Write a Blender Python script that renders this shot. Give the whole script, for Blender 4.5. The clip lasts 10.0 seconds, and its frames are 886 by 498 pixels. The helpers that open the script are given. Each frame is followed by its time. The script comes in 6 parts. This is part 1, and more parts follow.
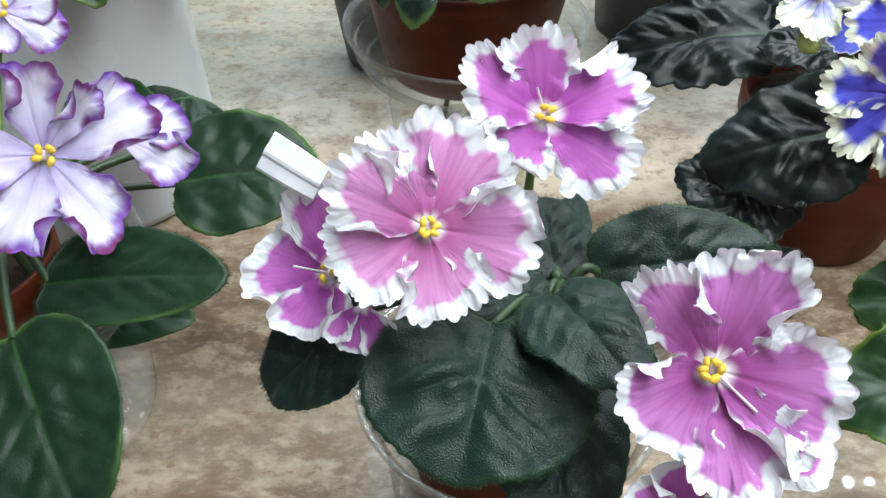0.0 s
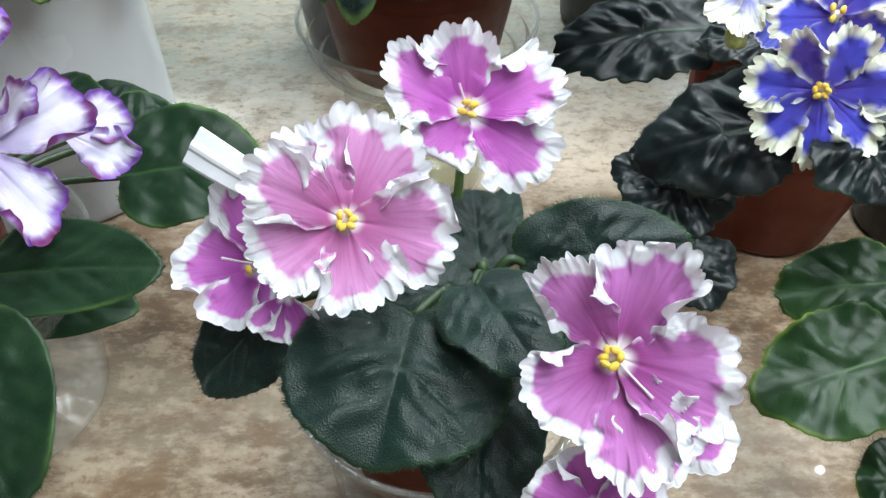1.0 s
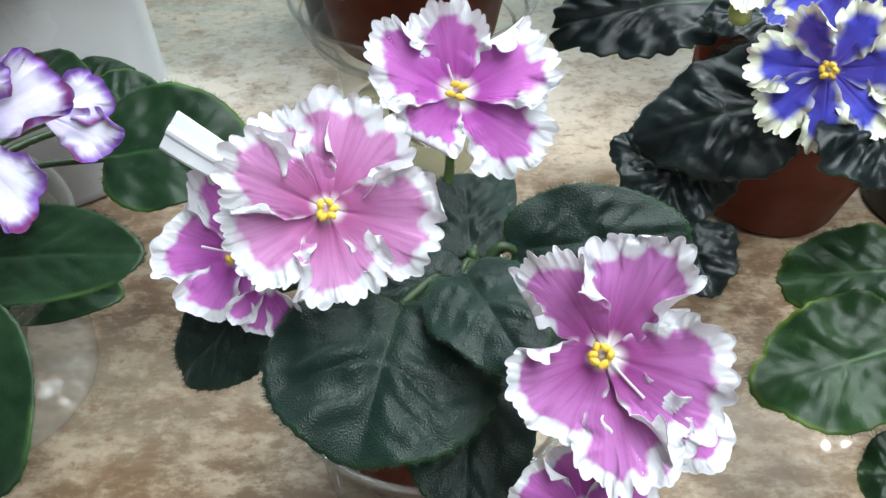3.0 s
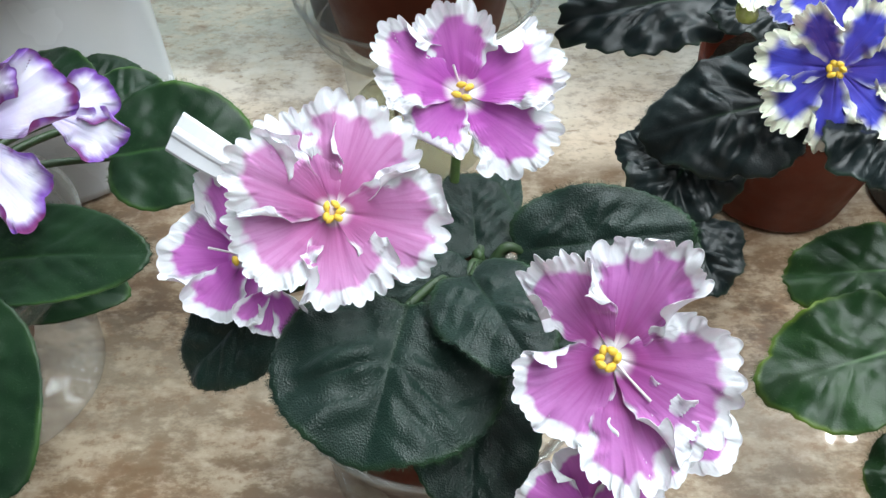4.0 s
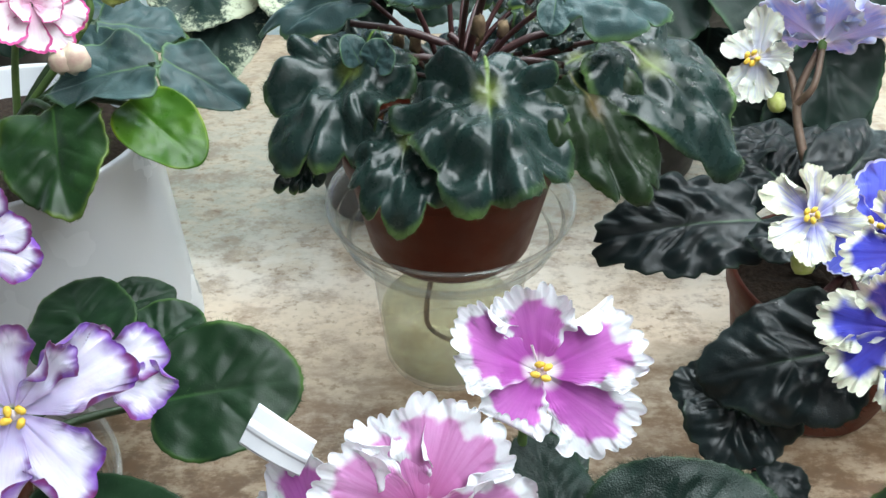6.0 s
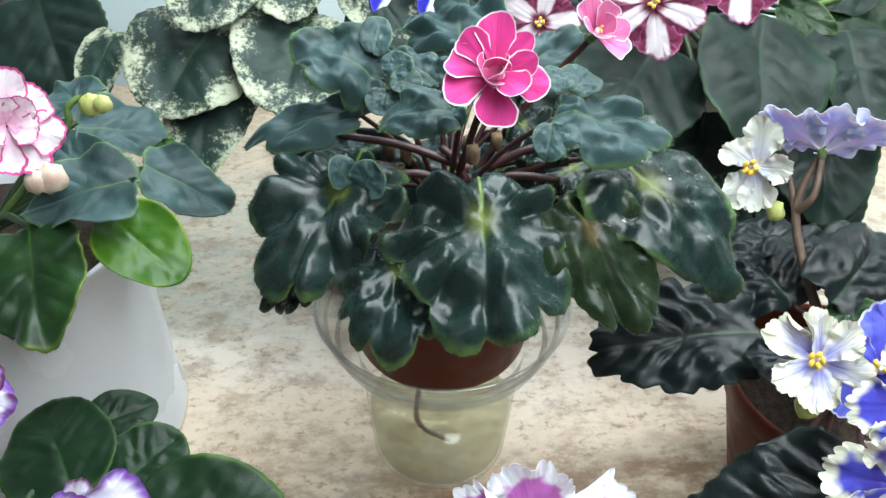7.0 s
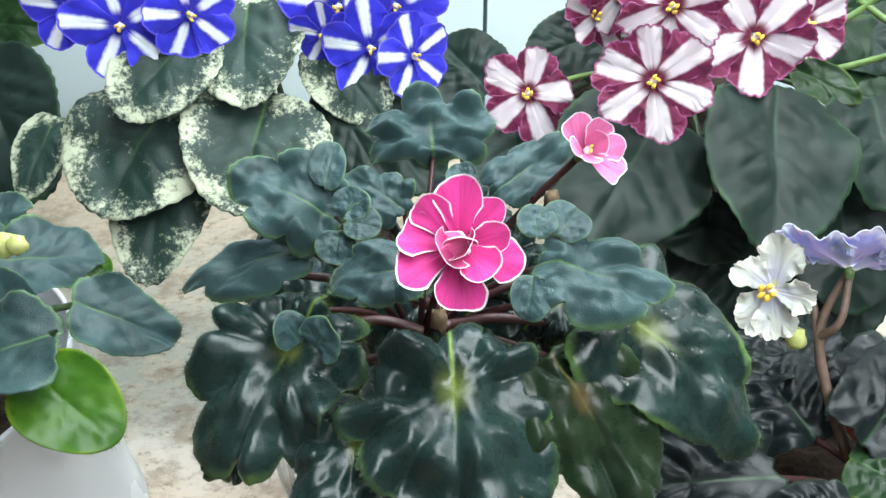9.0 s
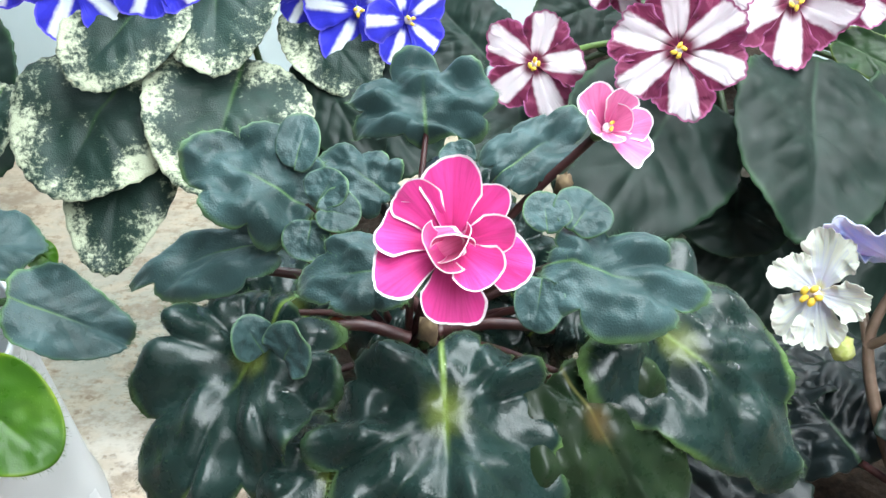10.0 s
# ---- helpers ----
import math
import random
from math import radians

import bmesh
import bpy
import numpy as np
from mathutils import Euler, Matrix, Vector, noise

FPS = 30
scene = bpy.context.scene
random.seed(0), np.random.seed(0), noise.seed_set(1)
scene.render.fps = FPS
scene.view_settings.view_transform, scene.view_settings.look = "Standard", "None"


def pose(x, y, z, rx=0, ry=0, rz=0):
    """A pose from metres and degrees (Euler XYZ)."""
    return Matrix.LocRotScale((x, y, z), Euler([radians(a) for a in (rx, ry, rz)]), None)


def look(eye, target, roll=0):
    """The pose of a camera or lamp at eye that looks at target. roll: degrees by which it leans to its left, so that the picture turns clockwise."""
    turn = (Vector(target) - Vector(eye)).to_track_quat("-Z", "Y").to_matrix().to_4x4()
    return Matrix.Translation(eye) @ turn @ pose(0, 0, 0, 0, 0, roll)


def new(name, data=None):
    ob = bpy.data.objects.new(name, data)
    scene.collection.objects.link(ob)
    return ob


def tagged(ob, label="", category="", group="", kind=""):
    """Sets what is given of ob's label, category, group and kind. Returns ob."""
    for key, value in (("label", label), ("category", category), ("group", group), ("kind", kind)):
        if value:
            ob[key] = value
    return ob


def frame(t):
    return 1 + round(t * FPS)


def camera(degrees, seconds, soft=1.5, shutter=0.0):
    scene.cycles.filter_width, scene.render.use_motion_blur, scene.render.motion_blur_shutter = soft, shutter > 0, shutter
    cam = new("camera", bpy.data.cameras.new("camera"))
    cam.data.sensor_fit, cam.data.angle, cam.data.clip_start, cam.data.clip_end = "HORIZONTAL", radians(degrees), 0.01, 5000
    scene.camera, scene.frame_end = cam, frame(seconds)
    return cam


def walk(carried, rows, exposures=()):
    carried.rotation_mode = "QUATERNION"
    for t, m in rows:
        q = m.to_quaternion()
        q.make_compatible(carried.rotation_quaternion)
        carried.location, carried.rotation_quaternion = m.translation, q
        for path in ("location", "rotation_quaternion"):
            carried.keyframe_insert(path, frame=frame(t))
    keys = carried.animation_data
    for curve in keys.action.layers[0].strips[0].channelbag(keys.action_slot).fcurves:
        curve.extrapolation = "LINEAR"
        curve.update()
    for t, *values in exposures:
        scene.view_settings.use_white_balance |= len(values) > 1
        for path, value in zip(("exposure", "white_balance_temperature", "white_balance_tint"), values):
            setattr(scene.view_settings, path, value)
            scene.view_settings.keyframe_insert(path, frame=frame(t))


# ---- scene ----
cam = camera(55.8, 10.0)
METRES, EYE, TILT, LEAN, TURN = 0.28, 0.283, -42.0, 0.0, 0.0
ROWS = [
    (0.0, 0.0, 0.0, 0.0, -0.0, 0.0, -0.0),
    (0.5, 0.0529, -0.0237, 0.0064, -0.28, -0.31, 0.21),
    (1.0, 0.0751, -0.0225, 0.0013, -0.29, -0.64, 0.06),
    (1.5, 0.106, -0.0011, 0.0013, -0.35, -0.91, -0.17),
    (2.0, 0.1145, 0.0002, 0.0029, -0.17, -1.63, -0.16),
    (2.5, 0.1041, 0.0059, 0.0109, 0.16, -2.25, -0.0),
    (4.0, 0.0953, 0.01, 0.0312, 0.62, -3.41, 0.15),
    (4.5, 0.0857, 0.0061, 0.0278, 0.65, -3.46, 0.41),
    (5.0, 0.0352, 0.0177, 0.0679, 0.21, -0.02, 0.53),
    (6.5, -0.0135, 0.034, 0.2855, -2.1, 4.08, 1.04),
    (7.0, -0.0164, 0.0529, 0.3691, -2.4, 4.14, 1.0),
    (7.5, -0.0258, 0.0851, 0.4489, -2.57, 4.04, 1.08),
    (8.0, -0.0223, 0.1345, 0.5169, -2.39, 3.13, 1.64),
    (8.5, 0.0006, 0.1524, 0.5583, -2.07, 2.77, 1.95),
    (9.0, 0.0438, 0.192, 0.5891, -1.74, 2.64, 2.15),
    (9.5, 0.056, 0.265, 0.5939, -1.48, 2.19, 2.3),
    (10.0, 0.0573, 0.3393, 0.6106, -1.74, 1.16, 1.55),
]
walk(cam, [(t, pose(0, 0, EYE, TILT, LEAN, TURN) @ pose(METRES * x, METRES * y, METRES * z, 90 + pitch, roll, yaw)) for t, x, y, z, yaw, pitch, roll in ROWS],
     exposures=[(0.0, -0.18), (5.0, -0.18), (7.0, -0.18), (9.0, -0.12), (10.0, 0.09)])

# ---- world and light ----
world = bpy.data.worlds.new("world")
scene.world = world
world.use_nodes = True
bg = world.node_tree.nodes["Background"]
bg.inputs["Color"].default_value = (0.75, 0.88, 1.0, 1)
bg.inputs["Strength"].default_value = 0.02


def area_lamp(name, size, size_y, watts, colour, m):
    lamp = bpy.data.lights.new(name, "AREA")
    lamp.shape, lamp.size, lamp.size_y, lamp.energy, lamp.color = "RECTANGLE", size, size_y, watts, colour
    ob = new(name, lamp)
    ob.matrix_world = m
    return ob


# broad cool fill added overhead, spreading the LED bar's light over the plants
area_lamp("overhead_fill_light", 1.7, 0.34, 24.0, (0.88, 0.96, 1.0), look((0.10, 0.54, 0.71), (0.06, 0.53, 0.0)))
# front fill from behind the camera, added to light the petals
area_lamp("front_fill_light", 2.2, 1.1, 13.0, (0.93, 0.98, 1.0), look((-0.2, -2.17, 1.35), (0.0, 0.3, 0.1)))


# ---- materials ----
def material(name):
    mat = bpy.data.materials.new(name)
    mat.use_nodes = True
    nt = mat.node_tree
    return mat, nt, nt.nodes["Principled BSDF"]


def node(nt, kind, **values):
    n = nt.nodes.new(kind)
    for key, value in values.items():
        n.inputs[key].default_value = value
    return n


def math_node(nt, op, a, b=None, clamp=False):
    n = nt.nodes.new("ShaderNodeMath")
    n.operation, n.use_clamp = op, clamp
    for i, v in enumerate((a, b)):
        if v is None:
            continue
        if isinstance(v, (int, float)):
            n.inputs[i].default_value = v
        else:
            nt.links.new(v, n.inputs[i])
    return n.outputs[0]


def ramp_range(nt, value, lo, hi, to_lo=0.0, to_hi=1.0):
    n = nt.nodes.new("ShaderNodeMapRange")
    n.interpolation_type = "SMOOTHSTEP"
    nt.links.new(value, n.inputs["Value"])
    for key, v in (("From Min", lo), ("From Max", hi), ("To Min", to_lo), ("To Max", to_hi)):
        n.inputs[key].default_value = v
    return n.outputs["Result"]


def mix(nt, factor, a, b, blend="MIX"):
    n = nt.nodes.new("ShaderNodeMix")
    n.data_type, n.blend_type = "RGBA", blend
    for socket, v in ((n.inputs[0], factor), (n.inputs[6], a), (n.inputs[7], b)):
        if isinstance(v, (int, float)):
            socket.default_value = v
        elif isinstance(v, tuple):
            socket.default_value = (*v, 1) if len(v) == 3 else v
        else:
            nt.links.new(v, socket)
    return n.outputs[2]


def noise_tex(nt, vector, scale, detail=4.0, rough=0.55):
    n = node(nt, "ShaderNodeTexNoise", Scale=scale, Detail=detail, Roughness=rough)
    if vector is not None:
        nt.links.new(vector, n.inputs["Vector"])
    return n.outputs["Fac"]


def bump(nt, bsdf, height, strength, distance):
    n = node(nt, "ShaderNodeBump", Strength=strength, Distance=distance)
    nt.links.new(height, n.inputs["Height"])
    nt.links.new(n.outputs[0], bsdf.inputs["Normal"])


def uv(nt, layer):
    n = nt.nodes.new("ShaderNodeUVMap")
    n.uv_map = layer
    s = nt.nodes.new("ShaderNodeSeparateXYZ")
    nt.links.new(n.outputs[0], s.inputs[0])
    return n.outputs[0], s.outputs[0], s.outputs[1]


def leaf_material(name, dark, light, rim, vein, rough=0.38, sheen=0.12, pattern=0.0, cream=(0.44, 0.48, 0.34), fuzz=1.0, heart=None, spec=0.26):
    """Hairy violet leaf: blade colours, pale midrib and side veins, a rim band, optionally a speckled cream margin."""
    mat, nt, b = material(name)
    co = node(nt, "ShaderNodeTexCoord").outputs["Object"]
    _, along, across = uv(nt, "blade")
    _, rho, _ = uv(nt, "rim")
    blot = ramp_range(nt, noise_tex(nt, co, 60, 3), 0.35, 0.7)
    col = mix(nt, blot, dark, light)
    rand = node(nt, "ShaderNodeObjectInfo").outputs["Random"]
    col = mix(nt, math_node(nt, "MULTIPLY", rand, 0.35), col, light)
    side = math_node(nt, "ABSOLUTE", math_node(nt, "SUBTRACT", across, 0.5))
    # midrib and side veins
    mid = ramp_range(nt, side, 0.0, 0.022, 1.0, 0.0)
    mid = math_node(nt, "MULTIPLY", mid, ramp_range(nt, along, 0.22, 0.52 if heart else 0.70, 1.0, 0.0))
    ph = math_node(nt, "FRACT", math_node(nt, "MULTIPLY", math_node(nt, "SUBTRACT", along, math_node(nt, "MULTIPLY", side, 0.75)), 6.0))
    sv = ramp_range(nt, math_node(nt, "ABSOLUTE", math_node(nt, "SUBTRACT", ph, 0.5)), 0.0, 0.07, 0.04, 0.0)
    sv = math_node(nt, "MULTIPLY", sv, ramp_range(nt, rho, 0.2, 0.9, 1.0, 0.0))
    col = mix(nt, math_node(nt, "MAXIMUM", mid, sv), col, vein)
    if heart:
        dx = math_node(nt, "MULTIPLY", math_node(nt, "SUBTRACT", along, 0.30), 1.0)
        r = math_node(nt, "SQRT", math_node(nt, "ADD", math_node(nt, "POWER", dx, 2.0), math_node(nt, "POWER", side, 2.0)))
        col = mix(nt, ramp_range(nt, math_node(nt, "ADD", r, math_node(nt, "MULTIPLY", noise_tex(nt, co, 160, 2), 0.08)), 0.05, 0.17, 0.6, 0.0), col, heart)
    edge = ramp_range(nt, math_node(nt, "ADD", rho, math_node(nt, "MULTIPLY", noise_tex(nt, co, 220, 2), 0.05)), 0.93, 1.03)
    if pattern > 0:
        # speckled cream margin
        sp = noise_tex(nt, co, 360, 6, 0.80)
        lim = math_node(nt, "ADD", ramp_range(nt, rho, 0.35, 1.0, -0.17, 0.08), math_node(nt, "SUBTRACT", math_node(nt, "MULTIPLY", noise_tex(nt, co, 48, 2), pattern * 1.6), pattern * 0.8))
        m = ramp_range(nt, math_node(nt, "ADD", sp, lim), 0.46, 0.66)
        col = mix(nt, m, col, cream)
    else:
        col = mix(nt, math_node(nt, "MULTIPLY", edge, ramp_range(nt, noise_tex(nt, co, 45, 2), 0.35, 0.70, 0.05, 0.85)), col, rim)
    nt.links.new(col, b.inputs["Base Color"])
    rn = ramp_range(nt, noise_tex(nt, co, 240, 3), 0.3, 0.7, rough - 0.06, rough + 0.10)
    nt.links.new(rn, b.inputs["Roughness"])
    b.inputs["Specular IOR Level"].default_value = spec
    b.inputs["Sheen Weight"].default_value = sheen
    b.inputs["Sheen Roughness"].default_value = 0.45
    b.inputs["Sheen Tint"].default_value = (0.80, 0.92, 0.92, 1)
    b.inputs["Subsurface Weight"].default_value = 0.0
    vor = node(nt, "ShaderNodeTexVoronoi", Scale=1900.0)
    nt.links.new(co, vor.inputs["Vector"])
    h = math_node(nt, "ADD", math_node(nt, "MULTIPLY", vor.outputs["Distance"], 0.6 * fuzz), math_node(nt, "MULTIPLY", noise_tex(nt, co, 170, 2), 0.05))
    bump(nt, b, h, 0.60, 0.0004 * (0.3 + 0.7 * fuzz))
    return mat


def petal_material(name, body, edge, edge_w, deep=None, white_eye=0.12, stripe=0.0, stripe_col=(0.9, 0.9, 0.9), eye_col=(0.9, 0.86, 0.88), streak=0.28, speck=0.0, edge2=None, blur=0.22):
    """Petal: body colour with radial streaks, a noisy margin, a pale eye, and a star stripe down the middle if wanted."""
    mat, nt, b = material(name)
    vec, across, along = uv(nt, "petal")
    co = node(nt, "ShaderNodeTexCoord").outputs["Object"]
    side = math_node(nt, "MULTIPLY", math_node(nt, "ABSOLUTE", math_node(nt, "SUBTRACT", across, 0.5)), 2.0)
    mp = node(nt, "ShaderNodeMapping", Scale=(26.0, 1.6, 1.0))
    nt.links.new(vec, mp.inputs["Vector"])
    rand = node(nt, "ShaderNodeObjectInfo").outputs["Random"]
    comb = node(nt, "ShaderNodeCombineXYZ")
    nt.links.new(math_node(nt, "MULTIPLY", rand, 40.0), comb.inputs[2])
    nt.links.new(comb.outputs[0], mp.inputs["Location"])
    st = noise_tex(nt, mp.outputs[0], 1.0, 3)
    col = mix(nt, math_node(nt, "MULTIPLY", ramp_range(nt, st, 0.4, 0.72), streak), body, deep or tuple(c * 0.6 for c in body))
    if deep:
        col = mix(nt, ramp_range(nt, along, 0.10, 0.80, 1.0, 0.0), col, deep)
    wob = math_node(nt, "MULTIPLY", math_node(nt, "SUBTRACT", noise_tex(nt, co, 260, 4, 0.65), 0.5), 0.30)
    if stripe > 0:
        lim = math_node(nt, "ADD", math_node(nt, "MULTIPLY", side, math_node(nt, "ADD", math_node(nt, "MULTIPLY", along, 0.75), 0.25)), math_node(nt, "MULTIPLY", wob, 0.5))
        m = ramp_range(nt, lim, stripe - 0.06, stripe + 0.08, 1.0, 0.0)
        m = math_node(nt, "MULTIPLY", m, ramp_range(nt, math_node(nt, "ADD", along, math_node(nt, "MULTIPLY", wob, 0.5)), 0.93, 1.02, 1.0, 0.0))
        m = math_node(nt, "MULTIPLY", m, ramp_range(nt, along, 0.16, 0.34))
        col = mix(nt, m, col, stripe_col)
    _, e, where = uv(nt, "margin")
    big = math_node(nt, "MULTIPLY", math_node(nt, "SUBTRACT", noise_tex(nt, co, 110, 2), 0.5), edge_w * 1.9)
    e = math_node(nt, "ADD", e, math_node(nt, "ADD", math_node(nt, "MULTIPLY", wob, edge_w * 1.0), big))
    e = math_node(nt, "ADD", e, ramp_range(nt, where, 0.55, 0.95, 0.0, edge_w))
    margin = ramp_range(nt, e, edge_w * (1 - blur), edge_w * (1 + blur), 1.0, 0.0)
    col = mix(nt, margin, col, edge)
    if edge2:
        pm = math_node(nt, "MULTIPLY", ramp_range(nt, noise_tex(nt, co, 95, 2), 0.52, 0.60), ramp_range(nt, e, 0.0, edge_w * 1.6, 1.0, 0.0))
        col = mix(nt, pm, col, edge2)
    if speck > 0:
        sp = ramp_range(nt, noise_tex(nt, co, 330, 3), 0.58, 0.66)
        col = mix(nt, math_node(nt, "MULTIPLY", sp, speck), col, edge)
    if white_eye > 0:
        col = mix(nt, ramp_range(nt, along, white_eye * 0.5, white_eye * 1.5, 1.0, 0.0), col, eye_col)
    nt.links.new(col, b.inputs["Base Color"])
    b.inputs["Roughness"].default_value = 0.62
    b.inputs["Specular IOR Level"].default_value = 0.25
    b.inputs["Sheen Weight"].default_value = 0.25
    b.inputs["Subsurface Weight"].default_value = 0.25
    b.inputs["Subsurface Radius"].default_value = (0.004, 0.0025, 0.003)
    b.inputs["Subsurface Scale"].default_value = 0.5
    hh = math_node(nt, "ADD", math_node(nt, "MULTIPLY", st, 0.8), math_node(nt, "MULTIPLY", noise_tex(nt, co, 900, 2), 0.5))
    bump(nt, b, hh, 0.22, 0.0005)
    return mat


def plain_material(name, colour, colour2=None, rough=0.5, scale=80.0, bumpy=0.0, sss=0.0, spec=0.5, transmission=0.0):
    mat, nt, b = material(name)
    co = node(nt, "ShaderNodeTexCoord").outputs["Object"]
    n = noise_tex(nt, co, scale, 5, 0.65)
    col = mix(nt, ramp_range(nt, n, 0.3, 0.7), colour, colour2 or tuple(c * 0.75 for c in colour))
    nt.links.new(col, b.inputs["Base Color"])
    nt.links.new(ramp_range(nt, noise_tex(nt, co, scale * 2.3, 3), 0.3, 0.7, max(0.02, rough - 0.07), rough + 0.07), b.inputs["Roughness"])
    b.inputs["Specular IOR Level"].default_value = spec
    b.inputs["Subsurface Weight"].default_value = sss
    b.inputs["Subsurface Radius"].default_value = (0.006, 0.006, 0.006)
    b.inputs["Transmission Weight"].default_value = transmission
    if bumpy:
        bump(nt, b, n, bumpy, 0.001)
    return mat


LEAF_DARK = leaf_material("leaf_dark_green", (0.0035, 0.0125, 0.0090), (0.0085, 0.0235, 0.0170), (0.016, 0.045, 0.014), (0.008, 0.024, 0.013), 0.37, 0.10, fuzz=1.1, spec=0.26)
LEAF_FAR = leaf_material("leaf_matte_green", (0.0050, 0.0130, 0.0095), (0.0110, 0.0240, 0.0185), (0.03, 0.07, 0.03), (0.020, 0.045, 0.028), 0.46, 0.04, fuzz=0.3, spec=0.20)
LEAF_MID = leaf_material("leaf_mid_green", (0.0045, 0.017, 0.0065), (0.010, 0.031, 0.012), (0.06, 0.13, 0.025), (0.022, 0.06, 0.018), 0.38, fuzz=0.5, spec=0.20)
LEAF_FRESH = leaf_material("leaf_fresh_green", (0.004, 0.018, 0.0045), (0.012, 0.040, 0.009), (0.11, 0.17, 0.02), (0.03, 0.08, 0.018), 0.36, fuzz=0.5)
LEAF_LIME = leaf_material("leaf_lime_green", (0.018, 0.070, 0.006), (0.060, 0.150, 0.008), (0.22, 0.30, 0.013), (0.07, 0.15, 0.02), 0.32, fuzz=0.3)
LEAF_BLACK = leaf_material("leaf_blackish_green", (0.0032, 0.006, 0.0062), (0.0075, 0.013, 0.0135), (0.0203, 0.0371, 0.0236), (0.0203, 0.0506, 0.0203), 0.34, 0.04, fuzz=0.6, spec=0.32)
LEAF_BLUE = leaf_material("leaf_blue_green", (0.016, 0.037, 0.036), (0.040, 0.080, 0.082), (0.12, 0.23, 0.08), (0.0675, 0.135, 0.054), 0.40, fuzz=0.8)
LEAF_GIRL = leaf_material("leaf_glossy_scalloped", (0.005, 0.014, 0.011), (0.012, 0.030, 0.026), (0.11, 0.20, 0.05), (0.135, 0.216, 0.0405), 0.27, 0.05, heart=(0.135, 0.170, 0.030), fuzz=0.45, spec=0.40)
LEAF_BROWN = leaf_material("leaf_green_with_brown_heart", (0.005, 0.014, 0.006), (0.013, 0.026, 0.010), (0.0473, 0.0945, 0.027), (0.09, 0.09, 0.03), 0.30, 0.06, fuzz=0.2, heart=(0.108, 0.0675, 0.0236))
LEAF_VARIEGATED = leaf_material("leaf_variegated", (0.008, 0.024, 0.018), (0.02, 0.045, 0.036), (0.405, 0.439, 0.304), (0.054, 0.115, 0.0405), 0.42, pattern=0.46)

PETAL_PALE_PINK = petal_material("petal_pale_pink", (0.53, 0.23, 0.46), (0.68, 0.67, 0.715), 0.135, (0.36, 0.085, 0.25), 0.13, streak=0.55)
PETAL_PINK = petal_material("petal_pink", (0.46, 0.165, 0.44), (0.68, 0.67, 0.715), 0.125, (0.25, 0.035, 0.20), 0.15, streak=0.50)
PETAL_MAGENTA = petal_material("petal_magenta", (0.47, 0.135, 0.45), (0.68, 0.67, 0.715), 0.145, (0.34, 0.05, 0.33), 0.17, streak=0.40)
PETAL_PALE_BACK = petal_material("petal_pale_reverse", (0.70, 0.62, 0.74), (0.68, 0.67, 0.715), 0.22, (0.60, 0.42, 0.60), 0.0, streak=0.35, blur=0.6)
PETAL_VIOLET_EDGE = petal_material("petal_white_violet_edge", (0.68, 0.65, 0.78), (0.15, 0.050, 0.33), 0.095, (0.50, 0.43, 0.72), 0.08, eye_col=(0.5, 0.5, 0.30), streak=0.25, blur=0.85, edge2=(0.13, 0.012, 0.10))
PETAL_WINE_BACK = petal_material("petal_wine_reverse", (0.12, 0.008, 0.075), (0.20, 0.07, 0.30), 0.05, (0.25, 0.06, 0.30), 0.0, streak=0.4)
PETAL_BLUE_CREAM = petal_material("petal_blue_cream_edge", (0.035, 0.045, 0.42), (0.66, 0.66, 0.52), 0.12, (0.045, 0.035, 0.32), 0.10, streak=0.6, eye_col=(0.6, 0.55, 0.5), blur=0.6)
PETAL_CREAM_BLUE = petal_material("petal_cream_blue_streaks", (0.70, 0.69, 0.52), (0.74, 0.73, 0.56), 0.15, (0.22, 0.23, 0.60), 0.16, streak=0.85, eye_col=(0.7, 0.62, 0.35), blur=0.6)
PETAL_CREAM = petal_material("petal_cream", (0.74, 0.74, 0.62), (0.76, 0.76, 0.66), 0.10, (0.52, 0.54, 0.70), 0.16, streak=0.7, eye_col=(0.7, 0.65, 0.35))
PETAL_SOLID_BLUE = petal_material("petal_blue", (0.12, 0.15, 0.70), (0.55, 0.55, 0.82), 0.03, (0.05, 0.06, 0.48), 0.05, streak=0.5)
PETAL_PALE_BLUE = petal_material("petal_pale_blue", (0.27, 0.36, 0.82), (0.62, 0.64, 0.84), 0.09, (0.50, 0.50, 0.78), 0.1, streak=0.5, blur=0.7)
PETAL_BLUE_STAR = petal_material("petal_blue_white_star", (0.020, 0.022, 0.50), (0.07, 0.06, 0.62), 0.035, (0.012, 0.012, 0.36), 0.0, stripe=0.16, stripe_col=(0.72, 0.74, 0.82), streak=0.4)
PETAL_MAROON_STAR = petal_material("petal_maroon_white_star", (0.13, 0.009, 0.045), (0.25, 0.05, 0.14), 0.028, (0.12, 0.008, 0.035), 0.06, stripe=0.36, stripe_col=(0.62, 0.54, 0.58), streak=0.4, edge2=(0.36, 0.12, 0.27), eye_col=(0.6, 0.3, 0.3), blur=0.6)
PETAL_ROSE = petal_material("petal_rose", (0.62, 0.035, 0.24), (0.90, 0.82, 0.86), 0.030, (0.42, 0.012, 0.13), 0.0, streak=0.5)
PETAL_ROSE_PALE = petal_material("petal_rose_pale", (0.66, 0.17, 0.36), (0.90, 0.84, 0.87), 0.035, (0.46, 0.06, 0.19), 0.0, streak=0.5)
PETAL_PINK_EDGE = petal_material("petal_white_pink_edge", (0.84, 0.74, 0.79), (0.55, 0.06, 0.24), 0.05, (0.72, 0.36, 0.52), 0.0, streak=0.25, speck=0.25)

